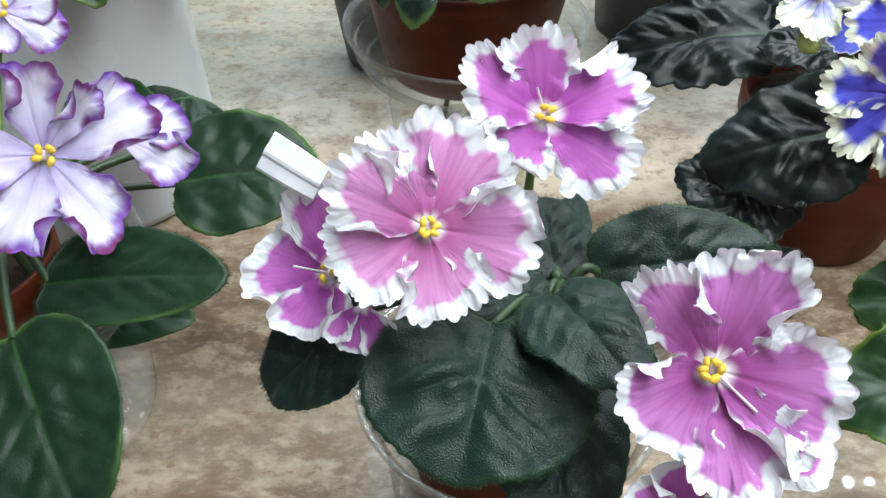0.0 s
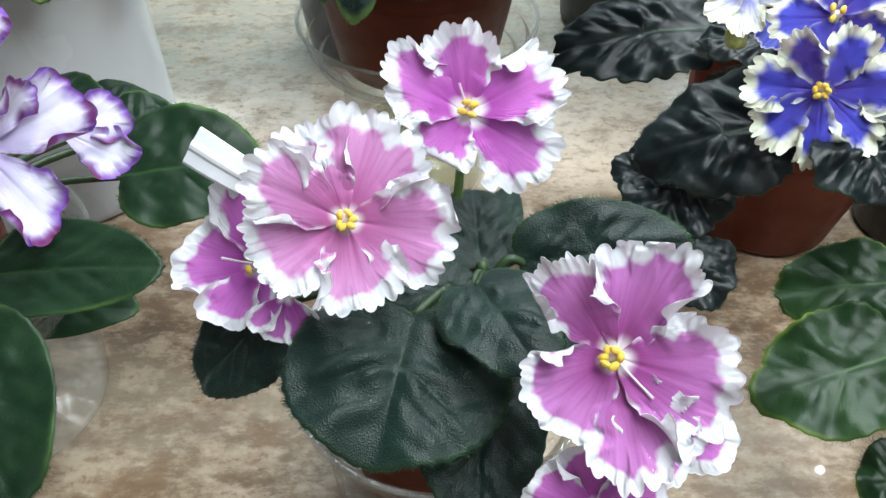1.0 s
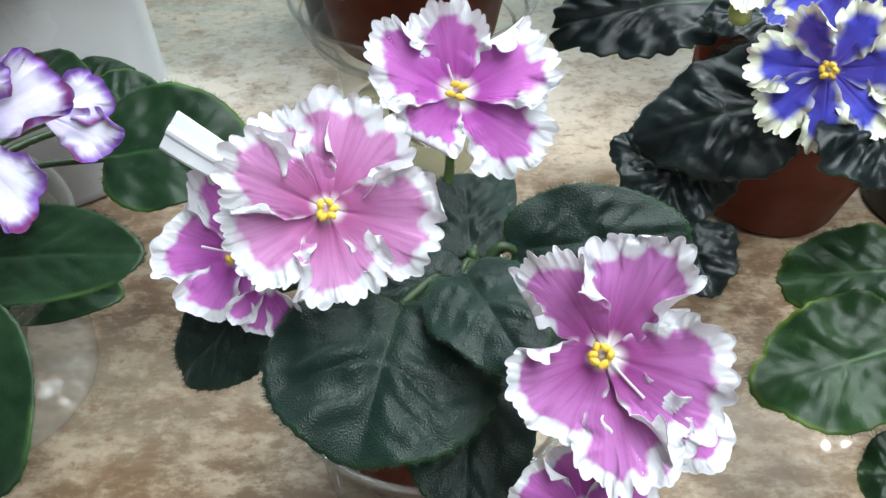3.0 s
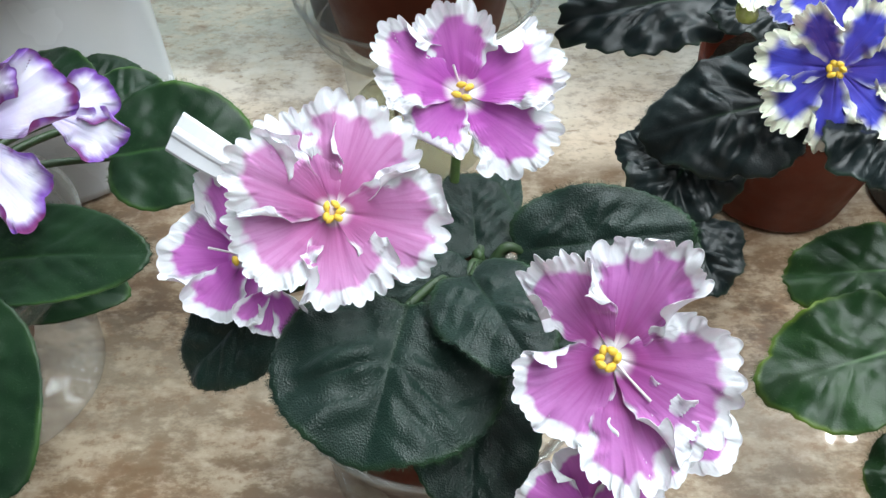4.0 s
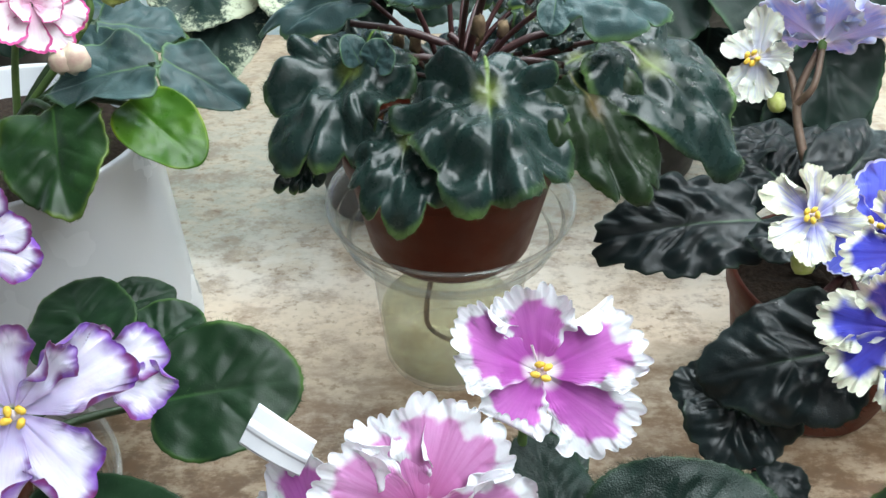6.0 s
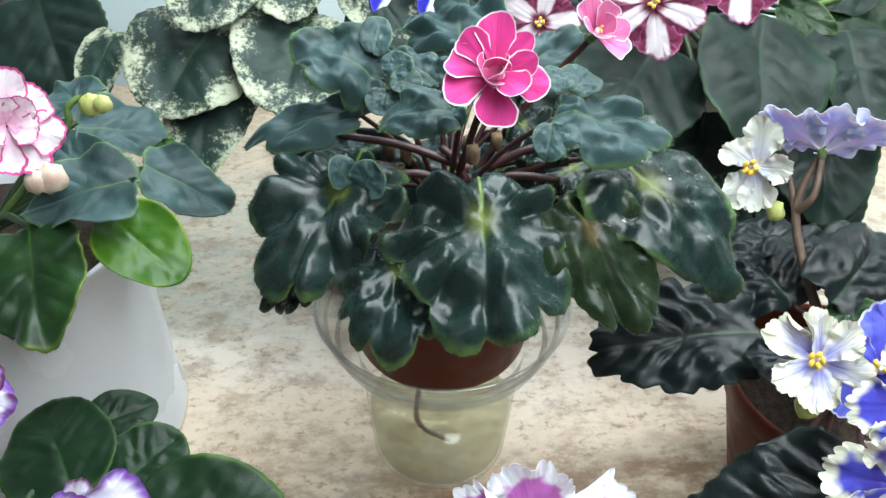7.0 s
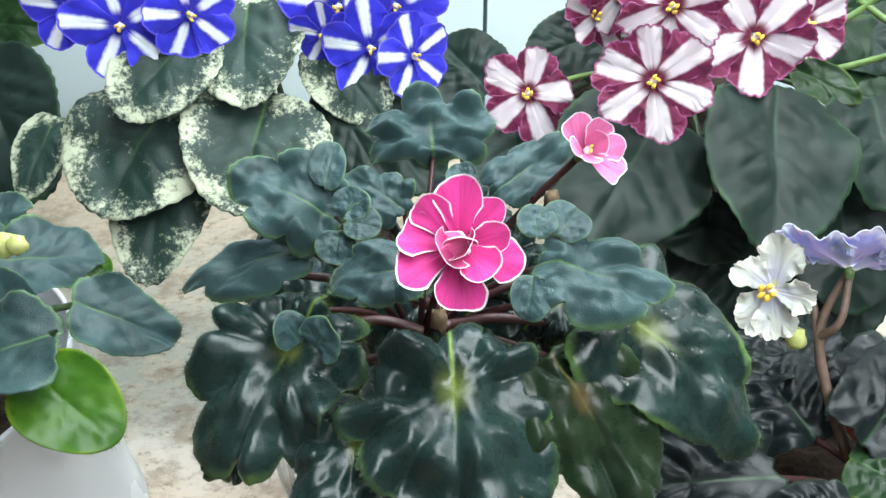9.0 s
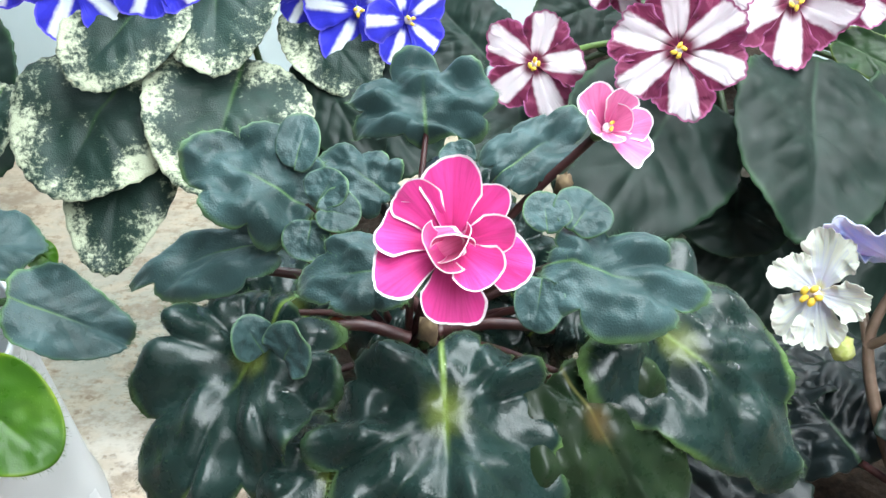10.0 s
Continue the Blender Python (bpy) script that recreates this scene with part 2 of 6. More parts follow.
ANTHER = plain_material("anther_yellow", (0.82, 0.58, 0.08), (0.74, 0.45, 0.03), 0.55, 400, 0.3)
PISTIL = plain_material("pistil_white", (0.78, 0.70, 0.74), None, 0.5)
GREEN_STALK = plain_material("stalk_green", (0.13, 0.22, 0.05), (0.09, 0.16, 0.05), 0.5, 200, 0.3, 0.1)
LEAF_STALK = plain_material("leaf_stalk_dark_green", (0.030, 0.062, 0.020), (0.022, 0.045, 0.016), 0.5, 200, 0.3, 0.1)
BROWN_STALK = plain_material("stalk_brown", (0.17, 0.11, 0.08), (0.11, 0.075, 0.05), 0.5, 200, 0.3, 0.1)
RED_STALK = plain_material("stalk_wine_red", (0.034, 0.010, 0.012), (0.055, 0.018, 0.016), 0.45, 200, 0.3, 0.1)
BUD_CREAM = plain_material("bud_cream", (0.72, 0.64, 0.48), (0.55, 0.36, 0.30), 0.5, 160, 0.3, 0.2)
BUD_GREEN = plain_material("bud_green", (0.42, 0.48, 0.10), (0.55, 0.55, 0.25), 0.5, 300, 0.5, 0.2)
DRY = plain_material("dry_calyx", (0.24, 0.17, 0.09), (0.12, 0.08, 0.05), 0.8, 200, 0.5)
SOIL = plain_material("peat_soil", (0.018, 0.012, 0.009), (0.05, 0.035, 0.025), 0.95, 350, 1.0, spec=0.2)
TERRACOTTA = plain_material("terracotta_plastic", (0.120, 0.022, 0.009), (0.090, 0.017, 0.007), 0.50, 40, 0.05, spec=0.22)
BLACK_POT = plain_material("black_plastic", (0.012, 0.012, 0.013), (0.02, 0.02, 0.02), 0.45, 60)
WHITE_POT = plain_material("milky_white_plastic", (0.70, 0.73, 0.76), (0.685, 0.715, 0.745), 0.24, 10, 0.0, 0.15)
LABEL = plain_material("white_plastic_label", (0.64, 0.65, 0.68), (0.60, 0.61, 0.65), 0.35, 60, 0.0, 0.2)
ALUMINIUM = plain_material("lamp_housing", (0.75, 0.76, 0.78), None, 0.35, 30)
WALL_BLUE = plain_material("pale_blue_wall_paint", (0.68, 0.83, 0.87), (0.65, 0.80, 0.85), 0.6, 4, 0.05)
WALL_WHITE = plain_material("white_wall_paint", (0.50, 0.51, 0.50), (0.46, 0.47, 0.47), 0.7, 3, 0.05)


def cup_material(name="clear_thin_plastic", tint=(0.95, 0.955, 0.945, 1), cloud=(0.80, 0.80, 0.76, 1)):
    mat, nt, b = material(name)
    out = nt.nodes["Material Output"]
    co = node(nt, "ShaderNodeTexCoord").outputs["Object"]
    clear = nt.nodes.new("ShaderNodeBsdfTransparent")
    clear.inputs[0].default_value = tint
    gloss = node(nt, "ShaderNodeBsdfGlossy", Roughness=0.12)
    haze = node(nt, "ShaderNodeBsdfDiffuse")
    haze.inputs[0].default_value = cloud
    lw = node(nt, "ShaderNodeLayerWeight", Blend=0.25)
    rim_gloss = math_node(nt, "ADD", math_node(nt, "MULTIPLY", math_node(nt, "POWER", lw.outputs["Facing"], 3.0), 0.65), 0.06)
    m1 = nt.nodes.new("ShaderNodeMixShader")
    m2 = nt.nodes.new("ShaderNodeMixShader")
    nt.links.new(ramp_range(nt, noise_tex(nt, co, 30, 3), 0.3, 0.7, 0.07, 0.16), m1.inputs[0])
    nt.links.new(clear.outputs[0], m1.inputs[1])
    nt.links.new(haze.outputs[0], m1.inputs[2])
    nt.links.new(rim_gloss, m2.inputs[0])
    nt.links.new(m1.outputs[0], m2.inputs[1])
    nt.links.new(gloss.outputs[0], m2.inputs[2])
    nt.links.new(m2.outputs[0], out.inputs["Surface"])
    return mat


CLEAR_PLASTIC = cup_material()
WATER_TINT = cup_material("still_water", (0.90, 0.91, 0.78, 1), (0.55, 0.56, 0.40, 1))


def table_material():
    mat, nt, b = material("beige_marble_laminate")
    co = node(nt, "ShaderNodeTexCoord").outputs["Object"]
    mp = node(nt, "ShaderNodeMapping", Scale=(1.0, 1.8, 1.0))
    mp.inputs["Rotation"].default_value = (0, 0, radians(-5))
    nt.links.new(co, mp.inputs["Vector"])
    mq = node(nt, "ShaderNodeMapping", Scale=(1.0, 1.4, 1.0))
    nt.links.new(co, mq.inputs["Vector"])
    big = noise_tex(nt, mp.outputs[0], 8.0, 5, 0.60)
    mid_ = noise_tex(nt, mp.outputs[0], 40.0, 8, 0.70)
    fine = noise_tex(nt, mq.outputs[0], 150.0, 6, 0.66)
    # cloudy stone bands along the table; their colours also paint a shaded front, brighter back
    sep = nt.nodes.new("ShaderNodeSeparateXYZ")
    nt.links.new(co, sep.inputs[0])
    drift = math_node(nt, "ADD", math_node(nt, "MULTIPLY", math_node(nt, "SUBTRACT", mid_, 0.5), 0.10), math_node(nt, "MULTIPLY", math_node(nt, "SUBTRACT", big, 0.5), 0.16))
    band = nt.nodes.new("ShaderNodeValToRGB")
    nt.links.new(math_node(nt, "ADD", sep.outputs[1], drift), band.inputs[0])
    stone_shade_stops = ((0.0, (0.15, 0.098, 0.058)), (0.16, (0.18, 0.118, 0.068)), (0.20, (0.31, 0.25, 0.18)), (0.245, (0.125, 0.083, 0.052)), (0.32, (0.25, 0.16, 0.095)), (0.37, (0.70, 0.58, 0.45)), (0.43, (0.74, 0.67, 0.58)), (0.50, (0.42, 0.41, 0.34)), (0.58, (0.48, 0.43, 0.34)), (0.80, (0.42, 0.31, 0.21)))
    ramp = band.color_ramp
    while len(ramp.elements) < len(stone_shade_stops):
        ramp.elements.new(0.5)
    for el, (at, c) in zip(ramp.elements, stone_shade_stops):
        el.position, el.color = at, (*c, 1)
    col = mix(nt, ramp_range(nt, mid_, 0.44, 0.60, 0.0, 0.52), band.outputs[0], (0.60, 0.485, 0.35))
    cloud = ramp_range(nt, noise_tex(nt, mq.outputs[0], 30.0, 8, 0.75), 0.47, 0.62, 0.0, 0.50)
    col = mix(nt, cloud, col, (0.21, 0.122, 0.068))
    grain = math_node(nt, "MULTIPLY", ramp_range(nt, fine, 0.52, 0.64), ramp_range(nt, mid_, 0.40, 0.58))
    col = mix(nt, math_node(nt, "MULTIPLY", grain, 0.62), col, (0.20, 0.112, 0.058))
    col = mix(nt, math_node(nt, "MULTIPLY", ramp_range(nt, fine, 0.34, 0.48, 1.0, 0.0), 0.15), col, (0.78, 0.67, 0.54))
    nt.links.new(col, b.inputs["Base Color"])
    nt.links.new(ramp_range(nt, mid_, 0.3, 0.7, 0.30, 0.42), b.inputs["Roughness"])
    b.inputs["Coat Weight"].default_value = 0.16
    b.inputs["Coat Roughness"].default_value = 0.025
    b.inputs["Specular IOR Level"].default_value = 0.32
    bump(nt, b, fine, 0.04, 0.0005)
    return mat


TABLE = table_material()


def led_material():
    mat, nt, b = material("lit_led")
    b.inputs["Emission Color"].default_value = (0.95, 0.98, 1.0, 1)
    b.inputs["Emission Strength"].default_value = 900.0
    return mat


LED = led_material()


# ---- builders ----
def mesh_from(name, verts, faces, mat, uvs=None, smooth=True):
    me = bpy.data.meshes.new(name)
    me.from_pydata([tuple(v) for v in verts], [], faces)
    if uvs:
        idx = np.empty(len(me.loops), dtype=np.int32)
        me.loops.foreach_get("vertex_index", idx)
        for layer, values in uvs.items():
            me.uv_layers.new(name=layer).data.foreach_set("uv", np.asarray(values, dtype=np.float32)[idx].ravel())
    if mat:
        me.materials.append(mat)
    if smooth:
        me.polygons.foreach_set("use_smooth", [True] * len(me.polygons))
    me.update()
    return me


def part(name, me, parent, label=""):
    ob = new(name, me)
    ob.parent = parent
    if label:
        tagged(ob, label)
    return ob


def thing(name, place, label, category, group="", kind=""):
    ob = new(name)
    ob.empty_display_size = 0.02
    ob.location = place
    return tagged(ob, label, category, group, kind)


def local(parent, p):
    """A place of the world, seen from a thing that stands unturned."""
    o = Vector((0, 0, 0))
    q = parent
    while q:
        o += q.location
        q = q.parent
    return Vector(p) - o


def lathe(profile, seg=48, mat=None, name="body", wobble=0.0):
    """Turn a profile of (radius, height) round the upright axis."""
    verts, faces = [], []
    n = len(profile)
    for i in range(seg):
        a = 2 * math.pi * i / seg
        for r, z in profile:
            k = 1 + wobble * math.sin(2 * a + 0.7)
            verts.append((r * k * math.cos(a), r * k * math.sin(a), z))
    for i in range(seg):
        j = (i + 1) % seg
        for k in range(n - 1):
            faces.append((i * n + k, j * n + k, j * n + k + 1, i * n + k + 1))
    return mesh_from(name, verts, faces, mat)


def tube(points, radii, mat, seg=8, name="stalk"):
    """A round stalk along a smooth line through the points."""
    pts = [Vector(p) for p in points]
    line, rad = [], []
    for i in range(len(pts) - 1):
        p0, p1, p2, p3 = pts[max(i - 1, 0)], pts[i], pts[i + 1], pts[min(i + 2, len(pts) - 1)]
        for s in range(6):
            t = s / 6
            line.append(0.5 * (2 * p1 + (p2 - p0) * t + (2 * p0 - 5 * p1 + 4 * p2 - p3) * t * t + (3 * p1 - p0 - 3 * p2 + p3) * t ** 3))
            rad.append(radii[i] + (radii[i + 1] - radii[i]) * t)
    line.append(pts[-1])
    rad.append(radii[-1])
    verts, faces = [], []
    for i, p in enumerate(line):
        d = (line[min(i + 1, len(line) - 1)] - line[max(i - 1, 0)]).normalized()
        a = d.orthogonal().normalized() if i == 0 else (a - d * a.dot(d)).normalized()
        b = d.cross(a)
        for k in range(seg):
            w = 2 * math.pi * k / seg
            verts.append(p + rad[i] * (math.cos(w) * a + math.sin(w) * b))
    for i in range(len(line) - 1):
        for k in range(seg):
            m = (k + 1) % seg
            faces.append((i * seg + k, i * seg + m, (i + 1) * seg + m, (i + 1) * seg + k))
    faces.append(tuple(range(seg)))
    faces.append(tuple(range((len(line) - 1) * seg + seg - 1, (len(line) - 1) * seg - 1, -1)))
    return mesh_from(name, verts, faces, mat)


def pebble(size, mat, name, seed=0, rough=0.0):
    """A small rounded grain, bud or anther."""
    verts, faces = [], []
    nu, nv = 8, 6
    rng = random.Random(seed)
    for i in range(nv + 1):
        th = math.pi * i / nv
        for j in range(nu):
            ph = 2 * math.pi * j / nu
            k = 1 + rough * (rng.random() - 0.5)
            verts.append((size[0] * k * math.sin(th) * math.cos(ph), size[1] * k * math.sin(th) * math.sin(ph), size[2] * k * math.cos(th)))
    for i in range(nv):
        for j in range(nu):
            m = (j + 1) % nu
            faces.append((i * nu + j, (i + 1) * nu + j, (i + 1) * nu + m, i * nu + m))
    return mesh_from(name, verts, faces, mat)


LEAF_COUNT = [0]
# kind: material, serration count and depth, lobe count and depth, wave, bulge, droop, cup, notch, puckered lobes
LEAF_KINDS = {
    "dark": (LEAF_DARK, 40, 0.014, 0, 0.0, 0.030, 0.042, 0.14, -0.02, 0.10, 0.0),
    "far": (LEAF_FAR, 34, 0.014, 0, 0.0, 0.028, 0.030, 0.10, 0.03, 0.08, 0.0),
    "mid": (LEAF_MID, 34, 0.008, 0, 0.0, 0.014, 0.020, 0.10, 0.03, 0.06, 0.0),
    "fresh": (LEAF_FRESH, 30, 0.014, 6, 0.06, 0.050, 0.022, 0.10, 0.05, 0.08, 0.0),
    "lime": (LEAF_LIME, 0, 0.0, 0, 0.0, 0.008, 0.008, 0.10, 0.10, 0.04, 0.0),
    "black": (LEAF_BLACK, 24, 0.022, 6, 0.05, 0.050, 0.062, 0.16, -0.06, 0.10, 0.0),
    "ragged": (LEAF_BLACK, 24, 0.030, 11, 0.15, 0.022, 0.060, 0.16, -0.04, 0.10, 0.0),
    "girl": (LEAF_GIRL, 46, 0.010, 11, 0.27, 0.020, 0.020, 0.14, -0.08, 0.04, 0.090),
    "girlsoft": (LEAF_GIRL, 46, 0.010, 6, 0.13, 0.035, 0.020, 0.16, -0.08, 0.04, 0.060),
    "brown": (LEAF_BROWN, 40, 0.012, 8, 0.24, 0.030, 0.012, 0.14, -0.06, 0.04, 0.070),
    "blue": (LEAF_BLUE, 40, 0.012, 6, 0.32, 0.035, 0.014, 0.12, -0.04, 0.06, 0.090),
    "bluefresh": (LEAF_BLUE, 26, 0.014, 5, 0.07, 0.065, 0.024, 0.10, 0.08, 0.08, 0.0),
    "lobe": (LEAF_BLUE, 0, 0.0, 3, 0.05, 0.03, 0.010, 0.05, 0.10, 0.05, 0.03),
    "variegated": (LEAF_VARIEGATED, 30, 0.014, 0, 0.0, 0.015, 0.016, 0.10, 0.02, 0.06, 0.0),
}


def leaf(plant, kind, base, tip, width, facing=(0, -0.35, 0.93), crown=None, droop=1.0, stalk=None, taper=0.12, fringe=0, stalk_r=1.0):
    """One leaf blade from its base to its tip, with its leaf stalk down to the crown of the plant."""
    mat, nser, dser, nlobe, dlobe, wave, bulge, droop0, cup, notch, puck = LEAF_KINDS[kind]
    heart = 0.32 if puck else 0.46
    taper = -0.18 if puck else 0.34 if kind == "bluefresh" else taper
    taper = 0.16 if kind == "girlsoft" else taper
    LEAF_COUNT[0] += 1
    rng = random.Random(LEAF_COUNT[0] * 7 + 3)
    base, tip = local(plant, base), local(plant, tip)
    ax = tip - base
    length = ax.length
    ax.normalize()
    nz = Vector(facing)
    nz = (nz - ax * nz.dot(ax)).normalized()
    ay = nz.cross(ax)
    rings, seg = 18, (132 if nlobe or nser else 72)
    ph = [rng.uniform(0, 6.28) for _ in range(6)]
    lobes = [(rng.uniform(-0.06, 0.12), rng.uniform(-0.6, 0.9)) for _ in range(16)]
    verts, blade, rim = [], [], []

    def place(rho, th):
        c, s = math.cos(th), math.sin(th)
        w = rho ** 6
        edge = 1 + w * dser * (2 * abs(((th * nser / (2 * math.pi)) % 1) - 0.5) * 2 - 1)
        bow, lift = 1.0, 0.0
        if nlobe:
            turn_ = (nlobe * (th + 0.16 * math.sin(2 * th + ph[0]) + 0.08 * math.sin(3 * th + ph[4])) + math.pi * (nlobe + 1)) / (2 * math.pi)
            bow = abs(math.sin(math.pi * turn_))
            own = lobes[int(math.floor(turn_)) % 16]
            lift = own[1] * bow
            edge += rho ** 2 * own[0] * bow + dlobe * rho ** 4 * (bow ** 0.35 - 1.0)
        edge -= notch * rho * math.exp(-((abs(th) - math.pi) / 0.30) ** 2) * 1.6
        edge += 0.025 * rho * math.sin(2 * th + ph[2]) + 0.015 * rho * math.sin(3 * th + ph[3])
        x = length * (heart + rho * c * edge * (0.5 + (0.5 - heart) * c))
        y = 0.5 * width * rho * s * edge * (1 - taper * c)
        u, v = x / length, y / width
        side = abs(v)
        z = droop0 * droop * length * (0.25 - (u - 0.5) ** 2) * 1.6 + cup * width * (2 * v) ** 2
        f = (u - side * 0.75) * 6.0
        puff = abs(math.sin(math.pi * (f - 0.5))) ** 0.7
        quilt = 0.35 + 1.3 * abs(noise.noise(Vector((u * 5.5 + ph[1], v * 5.5, ph[2]))))
        z += bulge * width * (puff * quilt + 0.9 * noise.noise(Vector((u * 7.0 + ph[4], v * 7.0, ph[0])))) * min(1, side * 9) * max(0.0, 1 - rho ** 3)
        if puck:
            far = min(1.0, max(0.0, rho - 0.35) * 2.2)
            z += puck * width * far * (0.85 * bow ** 0.8 - 0.45) * (1 - 0.3 * rho ** 4)
            z += puck * 3.2 * width * lift * rho ** 3
            z -= puck * 1.3 * width * rho ** 8 * bow
            z += puck * 1.6 * width * noise.noise(Vector((u * 4.6 + ph[3], v * 4.6, ph[5]))) * min(1.0, rho * 2.2) * (1 - 0.8 * rho ** 4)
            z += puck * 0.45 * width * noise.noise(Vector((u * 9.0 + ph[4], v * 9.0, ph[2]))) * min(1.0, rho * 2.0)
            z += puck * 0.8 * width * noise.noise(Vector((u * 3.0 + ph[0], v * 3.0, ph[1]))) * min(1.0, rho * 1.6)
        z -= 0.014 * width * math.exp(-(side / 0.035) ** 2) * (1 - rho * 0.5)
        z += wave * width * rho ** 3 * (math.sin((nlobe or 5) * th + ph[4]) + 0.5 * math.sin(((nlobe or 5) + 3) * th + ph[5]))
        z += (0.030 * noise.noise(Vector((u * 3.4 + ph[0], v * 3.4, ph[1]))) + 0.018 * noise.noise(Vector((u * 7 + ph[2], v * 7, ph[1])))) * width
        return base + ax * x + ay * y + nz * z, (u, v + 0.5)

    top = [place(0.0, 0.0)]
    for i in range(1, rings + 1):
        rho = (i / rings) ** 0.85
        for j in range(seg):
            th = -math.pi + 2 * math.pi * j / seg
            top.append(place(rho, th))
    n = len(top)
    rho_of = [0.0] + [((i / rings) ** 0.85) for i in range(1, rings + 1) for _ in range(seg)]
    thick = 0.0009
    for k, (p, q) in enumerate(top):
        verts.append(p)
        blade.append(q)
        rim.append((rho_of[k], 0.0))
    for k, (p, q) in enumerate(top):
        verts.append(p - nz * thick * (1.0 if rho_of[k] < 0.99 else 0.5))
        blade.append(q)
        rim.append((rho_of[k], 1.0))
    faces = []
    for j in range(seg):
        m = (j + 1) % seg
        faces.append((0, 1 + j, 1 + m))
        faces.append((n, n + 1 + m, n + 1 + j))
        for i in range(rings - 1):
            a, b = 1 + i * seg, 1 + (i + 1) * seg
            faces.append((a + j, b + j, b + m, a + m))
            faces.append((n + a + j, n + a + m, n + b + m, n + b + j))
        e = 1 + (rings - 1) * seg
        faces.append((e + j, n + e + j, n + e + m, e + m))
    # fine hairs round the rim and on the blade
    for _ in range(fringe):
        edge = rng.random() < 0.55
        rho = 1.0 if edge else math.sqrt(rng.random())
        th = rng.uniform(-math.pi, math.pi)
        p, q = place(rho, th)
        out = (p - (base + ax * 0.5 * length)).normalized()
        d = ((out * 0.9 + nz * rng.uniform(-0.2, 0.5)) if edge else (nz + out * 0.3) * 0.8) + Vector((rng.uniform(-1, 1), rng.uniform(-1, 1), rng.uniform(-1, 1))) * 0.35
        d.normalize()
        h = rng.uniform(0.0010, 0.0019) * (1.0 if edge else 0.7)
        w = d.orthogonal().normalized() * 0.00005
        k = len(verts)
        verts += [p - w, p + w, p + d * h]
        blade += [q] * 3
        rim += [(1.03, 0.0)] * 3
        faces.append((k, k + 1, k + 2))
    ob = part("leaf", mesh_from("leaf", verts, faces, mat, {"blade": blade, "rim": rim}), plant)
    if crown is not None and kind != "lobe":
        c = local(plant, crown)
        joint = base + ax * length * (0.05 + notch * 0.4) - nz * 0.0012
        mid = (c + joint) * 0.5 + Vector((0, 0, 0.008)) - nz * 0.002
        part("leaf_stalk", tube([c, mid, joint], [0.0018 * stalk_r, 0.0016 * stalk_r, 0.0013 * stalk_r], stalk or LEAF_STALK), ob)
    return ob


FLOWER_COUNT = [0]


